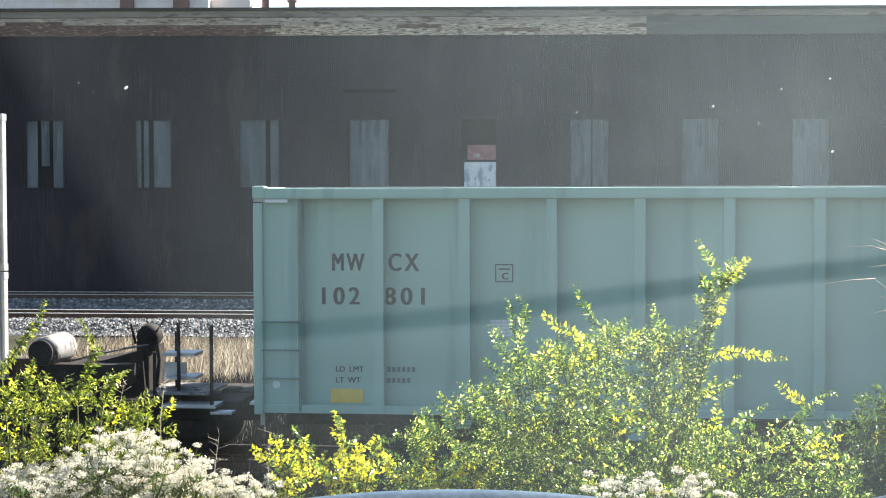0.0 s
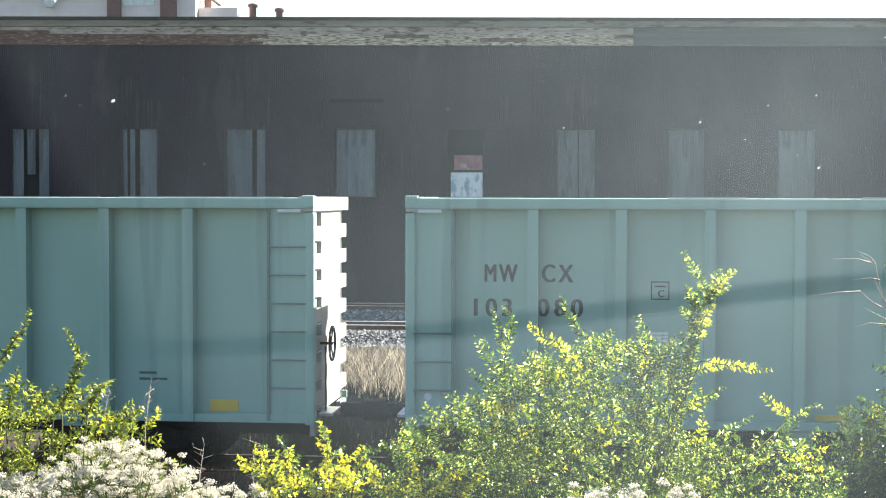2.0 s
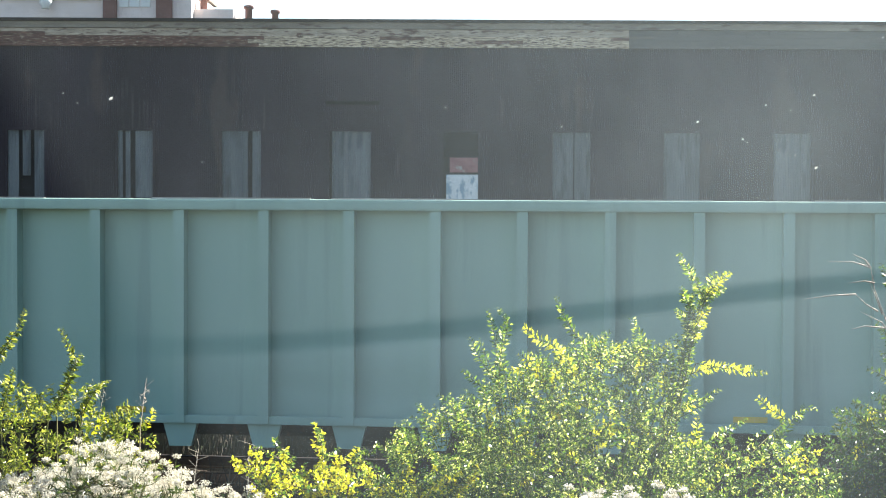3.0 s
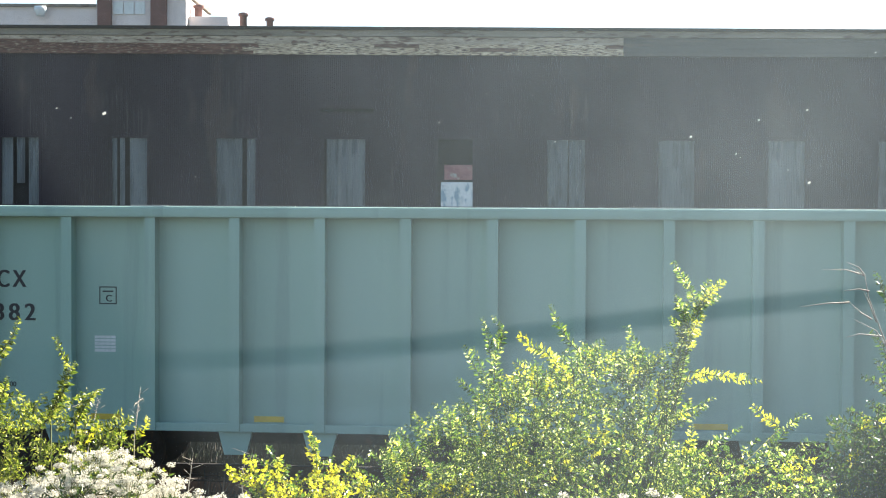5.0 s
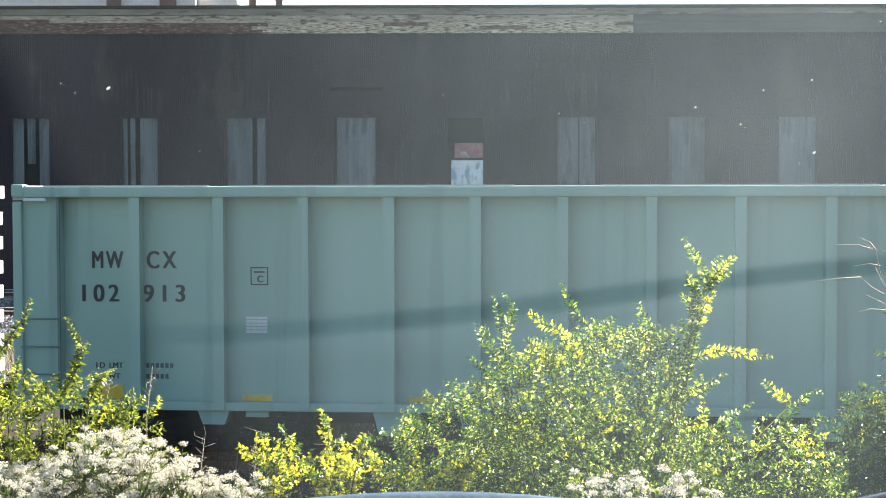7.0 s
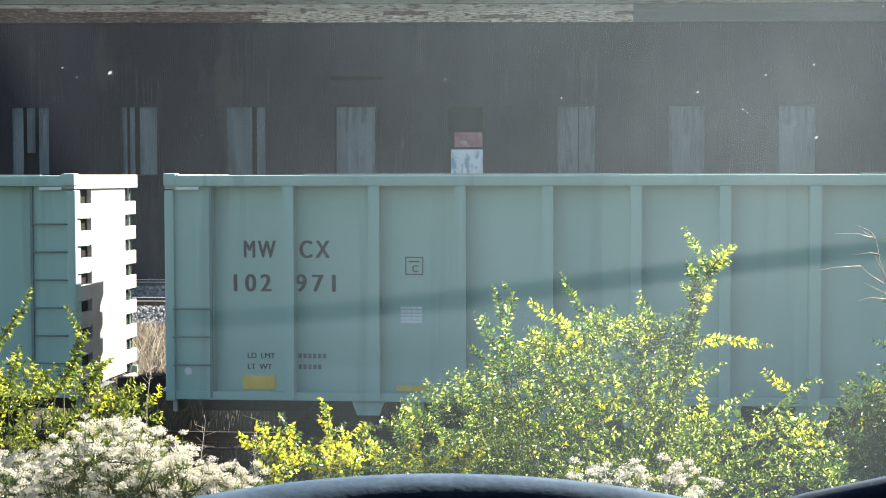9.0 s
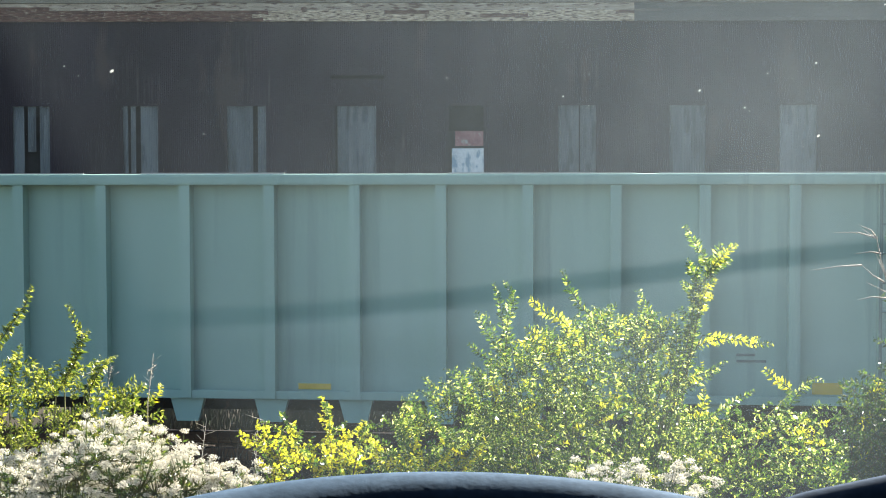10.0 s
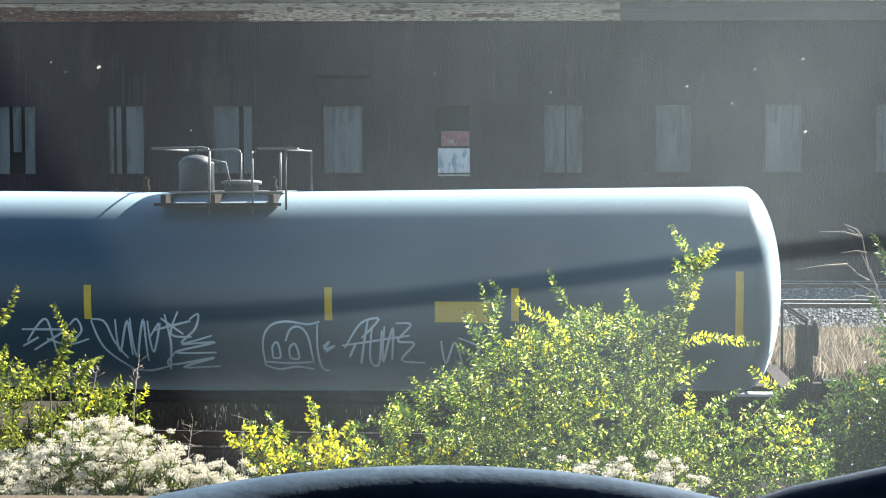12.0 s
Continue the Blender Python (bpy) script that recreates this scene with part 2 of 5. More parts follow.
def tube(bm, points, radius, sides=8, taper=None):
    """A round bar along points; taper gives the radius at its far end."""
    pts = [Vector(p) for p in points]
    rings = []
    for i, p in enumerate(pts):
        d = (pts[min(i + 1, len(pts) - 1)] - pts[max(i - 1, 0)]).normalized()
        a = d.cross(Vector((0, 0, 1)) if abs(d.z) < 0.9 else Vector((1, 0, 0))).normalized()
        b = d.cross(a)
        r = radius if taper is None else radius + (taper - radius) * i / max(len(pts) - 1, 1)
        rings.append([bm.verts.new(p + r * (math.cos(k * math.tau / sides) * a + math.sin(k * math.tau / sides) * b)) for k in range(sides)])
    for r0, r1 in zip(rings, rings[1:]):
        for k in range(sides):
            f = bm.faces.new((r0[k], r0[(k + 1) % sides], r1[(k + 1) % sides], r1[k]))
            f.smooth = True
    bm.faces.new(rings[0][::-1])
    bm.faces.new(rings[-1])
    return bm


def lathe(bm, profile, axis="x", sides=48, centre=(0, 0, 0)):
    """Turn a profile of (along, radius) round an axis."""
    rings = []
    c = Vector(centre)
    for s, r in profile:
        ring = []
        for k in range(sides):
            u, v = r * math.cos(k * math.tau / sides), r * math.sin(k * math.tau / sides)
            ring.append(bm.verts.new(c + Vector({"x": (s, u, v), "y": (u, s, v), "z": (u, v, s)}[axis])))
        rings.append(ring)
    for r0, r1 in zip(rings, rings[1:]):
        for k in range(sides):
            bm.faces.new((r0[k], r0[(k + 1) % sides], r1[(k + 1) % sides], r1[k])).smooth = True
    bm.faces.new(rings[0][::-1])
    bm.faces.new(rings[-1])
    bmesh.ops.recalc_face_normals(bm, faces=bm.faces[:])
    return bm


def lettering(name, words, size, m, material, parent, bold=0.0, label="", wide=1.0, gap=1.0):
    """Stencilled words as a thin mesh; the text lies in its own x-z plane and faces -y."""
    cu = bpy.data.curves.new(name, "FONT")
    cu.body, cu.size, cu.offset, cu.extrude, cu.space_character = words, size, 0.0, 0.001, gap
    tmp = bpy.data.objects.new(name, cu)
    scene.collection.objects.link(tmp)
    bpy.context.view_layer.update()
    flat = bpy.data.meshes.new_from_object(tmp.evaluated_get(bpy.context.evaluated_depsgraph_get()))
    bm = bmesh.new()
    for shift in ((-1, 0, 1) if bold else (0,)):  # heavy strokes
        k = len(bm.verts)
        bm.from_mesh(flat)
        bm.verts.ensure_lookup_table()
        bmesh.ops.translate(bm, vec=(shift * bold, 0, shift * 0.0005), verts=bm.verts[k:])
    me = bpy.data.meshes.new(name)
    bm.to_mesh(me)
    bm.free()
    bpy.data.objects.remove(tmp)
    me.materials.clear()
    me.materials.append(material)
    ob = new(name, me)
    ob.parent = parent
    ob.matrix_basis = m @ pose(0, 0, 0, 90, 0, 0) @ Matrix.Diagonal((wide, 1, 1, 1))
    return tagged(ob, label)


# ---- the setting ----
TRACK_Y = 24.4           # centre of the near track
FAR_TRACKS = (52.2, 61.4)


def ground_height(x, y):
    h = np.interp(y, (-60, 3.5, 6.0, 9.0, 13.0, 18.0, 22.0, 400), (2.25, 2.25, 2.1, 1.35, 0.3, -0.55, -0.5, -0.5))
    return h + 0.06 * noise.noise(Vector((x * 0.4, y * 0.4, 0)))


def build_ground():
    ys = list(np.concatenate([np.arange(-60, 0, 6), np.arange(0, 70, 1.0), np.arange(70, 200, 15), np.arange(200, 2601, 300)]))
    xs = list(np.concatenate([np.arange(-2400, -80, 290), np.arange(-80, -30, 5), np.arange(-30, 30, 1.0), np.arange(30, 80, 5), np.arange(80, 2401, 290)]))
    verts = [(x, y, ground_height(x, y)) for y in ys for x in xs]
    w = len(xs)
    faces = [(j * w + i, j * w + i + 1, (j + 1) * w + i + 1, (j + 1) * w + i) for j in range(len(ys) - 1) for i in range(w - 1)]
    ob = soup("ground", verts, faces, EARTH)
    tagged(ob, "bare weedy earth sloping down to the railway", "ground", kind="structure")


def build_track(y, x0, x1, name):
    root = thing(name, "railway track with rusty rails on dark wooden ties", "track", pose(0, y, 0), "railway tracks", "structure")
    bm = bmesh.new()
    prof = [(-2.6, -0.5), (-1.6, -0.2), (1.6, -0.2), (2.6, -0.5)]
    a = [bm.verts.new((x0, p, z)) for p, z in prof]
    b = [bm.verts.new((x1, p, z)) for p, z in prof]
    for i in range(3):
        bm.faces.new((a[i], b[i], b[i + 1], a[i + 1]))
    part("ballast_bed", bm, DARK_BED if y < 30 else BALLAST_BED, root)
    for s in (-0.7525, 0.7525):
        bm = boxed(x0, x1, s - 0.075, s + 0.075, -0.18, -0.155)
        box(bm, x0, x1, s - 0.012, s + 0.012, -0.155, -0.045)
        box(bm, x0, x1, s - 0.037, s + 0.037, -0.045, -0.006, 0.004)
        rail = part("rail", bm, RAIL_RUST, root, "rusty steel rail")
        # near rail tops get dark steel in place of the shadow over them
        part("running_face", boxed(x0, x1, s - 0.04, s + 0.04, -0.012, 0.004), RAIL_TOP if y > 30 else STEEL, rail, "top of the rail, polished or painted shadow-dark")
    tie = bpy.data.meshes.new("tie")
    bm = boxed(-0.115, 0.115, -1.3, 1.3, -0.36, -0.185, 0.01)
    bm.to_mesh(tie)
    bm.free()
    tie.materials.append(TIE)
    x = -20.0
    while x < 20:
        ob = new("tie", tie)
        ob.parent, ob.location = root, (x, 0.03 * math.sin(x * 7), 0)
        x += 0.55
    return root


def scatter_stones(name, x0, x1, y0, y1, count, zfun, parent=None):
    rng = np.random.default_rng(5)
    base = np.array([(1, 0, 0), (-1, 0, 0), (0, 1, 0), (0, -1, 0), (0, 0, 1), (0, 0, -1)], float)
    tri = [(0, 2, 4), (2, 1, 4), (1, 3, 4), (3, 0, 4), (2, 0, 5), (1, 2, 5), (3, 1, 5), (0, 3, 5)]
    verts, faces = [], []
    for k in range(count):
        x, y = rng.uniform(x0, x1), rng.uniform(y0, y1)
        s = rng.uniform(0.035, 0.085)
        v = (base + rng.uniform(-0.35, 0.35, (6, 3))) * s * np.array((1, 1, 0.75)) + (x, y, zfun(x, y) + 0.3 * s)
        o = len(verts)
        verts += v.tolist()
        faces += [(a + o, b + o, c + o) for a, b, c in tri]
    return soup(name, verts, faces, STONE, parent, kind="stuff")


# the shed stands square to the mean line of sight
SHED = pose(0, 0, 0, 0, 0, 5.45) @ pose(0, 67, 0)


def corrugated(verts, faces, x0, x1, z0, z1, y=0.0, pitch=0.085, deep=0.008):
    """A corrugated sheet, added to a soup of vertices and faces."""
    n = max(2, int(round((x1 - x0) / pitch)) * 4)
    o = len(verts)
    for i in range(n + 1):
        x = x0 + (x1 - x0) * i / n
        yy = y + deep * math.sin(i * math.pi / 2 + 0.4)
        verts += [(x, yy, z0), (x, yy, z1)]
    faces += [(o + 2 * i, o + 2 * i + 2, o + 2 * i + 3, o + 2 * i + 1) for i in range(n)]


# sheeted strips of each window, as shares of its width; 1 marks a paler sheet
SHEETS = {2: ((0.0, 0.30, 1), (0.40, 0.62, 0), (0.72, 1.0, 1)), 3: ((0.0, 0.14, 0), (0.22, 0.36, 1), (0.50, 1.0, 1)), 4: ((0.0, 0.66, 0), (0.78, 1.0, 1)),
          5: ((0.06, 0.34, 0), (0.34, 1.0, 1)), 7: ((0.0, 0.55, 0), (0.58, 1.0, 0)), 9: ((0.0, 0.45, 1), (0.45, 1.0, 0))}


def build_shed():
    root = thing("wall_north", "long dark corrugated metal shed with sheeted windows beside the tracks", "shed", SHED, kind="structure")
    top, head, sill = 10.55, 7.0, 4.15
    openings = [(-27.2, -25.5), (-22.75, -21.1), (-18.24, -16.6), (-13.66, -12.1), (-9.33, -7.6), (-4.85, -3.03), (-0.12, 1.43), (4.42, 6.1), (9.03, 10.65),
                (13.6, 15.25), (18.2, 19.85), (22.8, 24.4)]
    verts, faces = [], []
    corrugated(verts, faces, -45, 45, head, top)
    corrugated(verts, faces, -45, 45, 0 - 0.5, sill)
    edges = [-45] + [v for o in openings for v in o] + [45]
    for a, b in zip(edges[0::2], edges[1::2]):
        corrugated(verts, faces, a, b, sill, head)
    soup("siding", verts, faces, CORRUGATED, root, "dark brown-black corrugated steel siding")
    part("backing", boxed(-45, 45, 0.3, 14, -0.5, top - 0.1), INTERIOR_SHADE, root)
    for k, (a, b) in enumerate(openings):
        win = thing(f"window_{k + 1}", "tall shed window sheeted over with streaked grey fibreglass", "window", SHED, "shed windows", "structure")
        bm = boxed(a - 0.05, a + 0.05, -0.035, 0.12, sill, head)
        box(bm, b - 0.05, b + 0.05, -0.035, 0.12, sill, head)
        box(bm, a + 0.05, b - 0.05, -0.035, 0.12, head - 0.06, head + 0.04)
        part("window_frame", bm, CORRUGATED, win)
        part("window_sill", boxed(a - 0.08, b + 0.08, -0.08, 0.12, sill - 0.07, sill), CORRUGATED, win)
        if k == 6:
            # a thin black board paints the darkness of the open window
            part("opening", boxed(a + 0.05, b - 0.05, 0.1, 0.12, 5.9, head - 0.06), OPENING_SHADE, win)
            part("red_panel", boxed(a + 0.32, b - 0.06, -0.02, 0.05, 5.26, 5.88, 0.01), PANEL_RED, win, "faded red board")
            part("white_panel", boxed(a + 0.18, b - 0.04, -0.03, 0.05, 4.02, 5.17, 0.01), PANEL_WHITE, win, "peeling white panel")
            continue
        strips = SHEETS.get(k, ((0.0, 1.0, 0),))
        for c0, c1, pale in strips:
            verts, faces = [], []
            w = b - a - 0.1
            corrugated(verts, faces, a + 0.05 + w * c0, a + 0.05 + w * c1, sill + (0.9 if k == 2 and pale == 0 else 0.0), head - 0.06, 0.07, 0.07, 0.008)
            soup("fibreglass_sheet", verts, faces, FIBRE_PALE if pale else FIBRE, win, "streaked grey fibreglass sheet")
    # fascia of lapped boards under the roof edge
    rng = random.Random(4)
    for r in range(5):
        x = -45.0
        while x < 45:
            end = min(x + rng.uniform(1.6, 4.2), 45)
            if x < 7.59 < end:
                end = 7.6
            z = 10.42 + 0.15 * r
            worn = min(0.92, max(0.22, (-5.5 - x) / 9.0)) if r < 3 else (0.25 if r == 3 else 0.0)
            kind = FASCIA_GREY if x > 7.59 else FASCIA_RUST if rng.random() < worn else FASCIA_TOP if r > 2 else FASCIA
            part("fascia_board", boxed(x + 0.004, end - 0.004, -0.12 - 0.012 * rng.random() - 0.006 * (4 - r), 0.02, z, z + 0.143), kind, root)
            x = end
    part("gutter", boxed(-45, 45, -0.20, 0.05, 11.18, 11.44, 0.02), ROOF_GREY, root, "pale grey metal roof edge")
    part("roof", boxed(-45, 45, -0.36, 14.2, 11.445, 11.56), STEEL, root, "dark flat roof")
    # a black bar on the siding paints the shade of a slot
    part("vent_slot", boxed(-4.95, -2.75, -0.03, 0.04, 8.05, 8.2), OPENING_SHADE, root, "black bar drawn as a shaded slot in the siding")


def build_far_building():
    m = pose(0, 0, 0, 0, 0, 5.45) @ pose(0, 120, 0)
    k = 120 / 2850

    def at(px):
        return (px - 776) * k

    def up(py):
        return EYE + (366 - py) * k
    root = thing("brick_building", "pale brick building with red brick pilasters behind the shed roof", "building", m)
    part("low_wall", boxed(at(-220), at(172), 0, 12, -0.5, up(16)), PALE_BRICK, root)
    part("coping", boxed(at(-222), at(172.5), -0.25, 12.2, up(16), up(11)), ROOF_GREY, root, "grey stone coping")
    part("tall_wall", boxed(at(173), at(330), -0.6, 12, -0.5, up(-2)), PALE_BRICK, root)
    for a, b in ((176, 200), (269, 297)):
        part("pilaster", boxed(at(a), at(b), -1.0, -0.6, -0.5, up(-6), 0.05), RED_BRICK, root, "red brick pilaster")
    part("parapet", boxed(at(170), at(333), -1.1, 12.2, up(-6), up(-14)), ROOF_GREY, root)
    for a in (203, 222, 241):
        part("window_frame", boxed(at(a), at(a + 17), -0.7, -0.55, up(30), up(8)), WHITE_PRINT, root, "white window frame")
    part("wing_wall", boxed(at(331), at(400), 0.5, 10, -0.5, up(30)), PALE_BRICK, root)
    ball = thing("roof_dome_vent", "small pale round vent on the far roof", "vent", m)
    part("dome", lathe(bmesh.new(), [(up(16), 0.02), (up(17), 0.42), (up(24), 0.46), (up(30), 0.3), (up(34), 0.3)], "z", 16, (at(75), -0.7, 0)), WHITE_PRINT, ball)
    for a, b, t in ((333, 352, 4), (414, 432, 18), (462, 479, 26)):
        v = thing("roof_vent", "dark brown cowled roof vent", "vent", m, "roof vents")
        bm = bmesh.new()
        lathe(bm, [(-0.5, 0.36 * (b - a) * k), (up(t + 8), 0.36 * (b - a) * k), (up(t + 7), 0.52 * (b - a) * k), (up(t + 2), 0.5 * (b - a) * k), (up(t), 0.15 * (b - a) * k)], "z", 16, ((at(a) + at(b)) / 2, 2, 0))
        part("cowl", bm, RED_BRICK, v)


# ---- vegetation ----
class Foliage:
    """Collects leaves and stems of one plant."""

    def __init__(self, seed, turned=0.0):
        self.turned = turned  # share of shoots that have turned yellow
        self.clumps = []  # places where the leaves have turned
        self.rng = np.random.default_rng(seed)
        self.sets = [([], []), ([], [])]
        self.v, self.f = self.sets[0]
        self.stems = bmesh.new()

    def leaf(self, p, d, size, width=0.45):
        r = self.rng
        d = np.array(d) / (np.linalg.norm(d) + 1e-9)
        side = np.cross(d, r.normal(size=3))
        side /= np.linalg.norm(side) + 1e-9
        up = np.cross(side, d)
        p = np.array(p)
        o = len(self.v)
        w = size * width * 0.5
        self.v += [tuple(p), tuple(p + d * size * 0.45 + side * w + up * w * 0.4), tuple(p + d * size - up * size * 0.12), tuple(p + d * size * 0.45 - side * w + up * w * 0.4)]
        self.f += [(o, o + 1, o + 2), (o, o + 2, o + 3)]

    def stem(self, points, r0, r1):
        tube(self.stems, points, r0, 5, r1)

    def spray(self, a, b, size, gap, bend=0.1, r0=0.006, spread=1.0, bare=0.0, width=0.45):
        """A leafy shoot from a to b with leaves on both sides."""
        a, b = np.array(a, float), np.array(b, float)
        rng = self.rng
        near = any(np.linalg.norm(a - c) < r for c, r in self.clumps)
        self.v, self.f = self.sets[1 if rng.random() < (0.7 if near else self.turned) else 0]
        mid = (a + b) / 2 + rng.normal(size=3) * bend * np.linalg.norm(b - a)
        ts = np.linspace(0, 1, 7)
        pts = [(1 - t) ** 2 * a + 2 * t * (1 - t) * mid + t * t * b for t in ts]
        self.stem(pts, r0, r0 * 0.35)
        length = np.linalg.norm(b - a)
        n = max(3, int(length / gap))
        for i in range(n):
            t = bare + (1 - bare) * (i + rng.random() * 0.6) / n
            p = (1 - t) ** 2 * a + 2 * t * (1 - t) * mid + t * t * b
            d = (b - a) / length
            for s in (-1, 1):
                out = np.cross(d, rng.normal(size=3))
                out /= np.linalg.norm(out) + 1e-9
                self.leaf(p, out * spread + d * 0.6 + np.array((0, 0, -0.25)), size * rng.uniform(0.65, 1.2), width)
        return pts

    def shoot(self, points, size, gap=0.011, r0=0.004, width=0.42, yellow=False, droop=0.25):
        """A stem through points, tip first, with leaves in pairs that stand out to both sides."""
        rng = self.rng
        pts = [np.array(p, float) for p in points]
        self.stem(pts[::-1], r0, r0 * 0.3)
        total = sum(np.linalg.norm(b - a) for a, b in zip(pts, pts[1:]))
        done = 0.0
        for a, b in zip(pts, pts[1:]):
            run = np.linalg.norm(b - a)
            d = (a - b) / run
            side = np.cross(d, (0, 1, 0))
            side /= np.linalg.norm(side) + 1e-9
            for i in range(max(2, int(run / gap))):
                t = (i + rng.random() * 0.5) * gap / run
                share = (done + t * run) / total
                self.v, self.f = self.sets[1 if yellow and rng.random() < 0.7 else 0]
                for s in (-1, 1):
                    out = s * side * rng.uniform(0.5, 1.1) + d * rng.uniform(0.2, 0.9) + np.array((0, rng.normal() * 0.6, -droop * rng.random()))
                    self.leaf(a + (b - a) * t + rng.normal(size=3) * 0.003, out, size * rng.uniform(0.7, 1.15) * (0.55 + 0.6 * min(1.0, 3 * share)), width)
            done += run

    def finish(self, root, leaf_material, leaf_name="foliage", stem_material=BARK):
        part("stems", self.stems, stem_material, root)
        soup(leaf_name, *self.sets[0], leaf_material, root)
        if self.sets[1][0]:
            soup("yellowed_leaves", *self.sets[1], LEAF_YELLOW, root, "yellow autumn leaves")


def on_plane(px, py, y):
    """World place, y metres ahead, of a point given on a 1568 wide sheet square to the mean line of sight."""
    u, turn = (px - 784) / 2850, radians(5.45)
    dx, dy = u * math.cos(turn) - math.sin(turn), u * math.sin(turn) + math.cos(turn)
    return np.array((dx * y / dy, y, EYE - (py - 346) / 2850 * y / dy))


def build_main_shrub():
    root = thing("shrub", "large backlit shrub with yellow-green leaves and long shoots", "shrub")
    fo = Foliage(11, 0.03)
    rng = fo.rng
    yy = 9.0
    spots = ((976, 679, 0.13), (938, 596, 0.12), (893, 735, 0.10), (850, 750, 0.10), (1228, 690, 0.14), (1090, 770, 0.14), (1232, 745, 0.10), (1345, 800, 0.16), (1420, 815, 0.14))
    fo.clumps = [(on_plane(x, y, yy), r) for x, y, r in spots]
    base = [on_plane(960, 1330, yy), on_plane(1040, 1340, yy + 0.2), on_plane(1110, 1330, yy - 0.2), on_plane(1180, 1340, yy)]

    def sprig(line, size=0.036, yellow=False, gap=0.0105, dy=None, droop=0.25, rooted=True):
        dy = rng.normal() * 0.1 if dy is None else dy
        pts = [on_plane(x - 9.5, y - 6, yy + dy) for x, y in line]
        if rooted:
            fo.stem([base[rng.integers(4)], (base[1] + pts[-1]) / 2 + rng.normal(size=3) * 0.08, pts[-1]], 0.008, 0.003)
        fo.shoot(pts, size, gap, 0.003, 0.36, yellow, droop)
    # upright shoots of the near crown
    for line in (((868, 545), (880, 580), (888, 640), (895, 710)), ((887, 543), (908, 572), (893, 625), (890, 690)), ((852, 600), (872, 640), (892, 700)), ((905, 560), (892, 600), (900, 660)),
                 ((990, 522), (1003, 555), (1022, 585), (1055, 622)), ((1125, 560), (1136, 582), (1158, 612)), ((838, 595), (850, 622), (878, 668)), ((825, 655), (850, 676), (890, 708))):
        sprig(line, 0.034)
    # yellowing arch
    sprig(((935, 575), (955, 596), (985, 608), (1015, 640)), 0.042, True)
    sprig(((905, 655), (940, 650), (975, 670), (990, 690)), 0.042, True)
    sprig(((925, 625), (950, 640), (968, 662)), 0.04, True)
    # the tall fork
    for line, yellow in ((((1207, 445), (1221, 468), (1240, 498), (1250, 520)), False), (((1299, 478), (1281, 492), (1256, 520)), True), (((1272, 476), (1264, 500), (1248, 532)), False),
                         (((1290, 505), (1268, 515), (1246, 540)), False), (((1212, 505), (1222, 528), (1236, 556)), False), (((1204, 545), (1218, 560), (1232, 586)), False),
                         (((1262, 540), (1250, 556), (1236, 580)), True), (((1256, 565), (1244, 580), (1232, 604)), True), (((1250, 520), (1234, 562), (1229, 622), (1212, 705)), False),
                         (((1240, 500), (1226, 550), (1222, 610), (1205, 690)), False), (((1200, 590), (1214, 616), (1220, 650)), False), (((1190, 600), (1195, 640), (1192, 700)), False)):
        for dy in (-0.05, 0.06):
            sprig(line, 0.034, yellow, 0.0095, dy, 0.4, rooted=dy > 0)
    # long side shoots
    for line, yellow, size in ((((1364, 655), (1326, 656), (1290, 643), (1250, 652), (1222, 662)), True, 0.038), (((1340, 645), (1300, 650), (1240, 640)), True, 0.03),
                               (((1282, 686), (1250, 706), (1214, 716), (1180, 738)), False, 0.034), (((1270, 700), (1240, 722), (1200, 742)), False, 0.03),
                               (((1332, 739), (1296, 760), (1260, 784), (1230, 806)), False, 0.034), (((1242, 735), (1244, 762), (1232, 792)), True, 0.038),
                               (((1350, 700), (1372, 721), (1402, 739)), True, 0.042), (((1455, 722), (1434, 716), (1410, 744), (1376, 796)), False, 0.036),
                               (((1398, 742), (1386, 768), (1350, 812)), False, 0.034), (((1480, 772), (1450, 764), (1410, 800)), False, 0.03), (((1240, 690), (1232, 712), (1205, 730)), True, 0.036)):
        sprig(line, size, yellow)
    # short tips along the skyline of the body
    tops = [(700, 822), (735, 778), (775, 738), (850, 706), (905, 668), (960, 640), (1010, 622), (1050, 604), (1100, 606), (1150, 610), (1185, 640), (1205, 720), (1240, 800)]
    for _ in range(170):
        x = rng.uniform(700, 1210)
        y = float(np.interp(x, [p[0] for p in tops], [p[1] for p in tops])) + rng.uniform(-4, 30)
        lean = rng.normal() * 20 + (x - 1010) * 0.05
        sprig(((x + lean, y - rng.uniform(8, 26)), (x + lean * 0.3, y + 6), (x, y + 34)), rng.uniform(0.022, 0.032), rng.random() < 0.07, 0.009, rng.uniform(-0.5, 0.4), rooted=False)

    def fill(count, x0, x1, line, low, leaf, gap, depth, width=0.45, power=1.0, open_at=-1.0):
        for _ in range(count):
            px = rng.uniform(x0, x1)
            top = float(np.interp(px, [p[0] for p in line], [p[1] for p in line])) + 10 * math.sin(px * 0.07) + 7 * math.sin(px * 0.19)
            p = on_plane(px - 9.5, top + (low - top) * rng.random() ** power, yy + rng.uniform(*depth))
            if noise.noise(Vector((p[0] * 5.5, p[1] * 2.0, p[2] * 5.5))) < open_at:
                continue
            fo.spray(p, p + np.array((rng.normal() * 0.08, rng.normal() * 0.09, rng.uniform(-0.02, 0.12))), leaf * rng.uniform(0.75, 1.2), gap, 0.2, 0.002, width=width)
    deep = [(x, y + 44) for x, y in tops]
    fill(2000, 700, 1240, deep, 925, 0.022, 0.0085, (-0.6, 0.45), 0.38, open_at=-0.04)
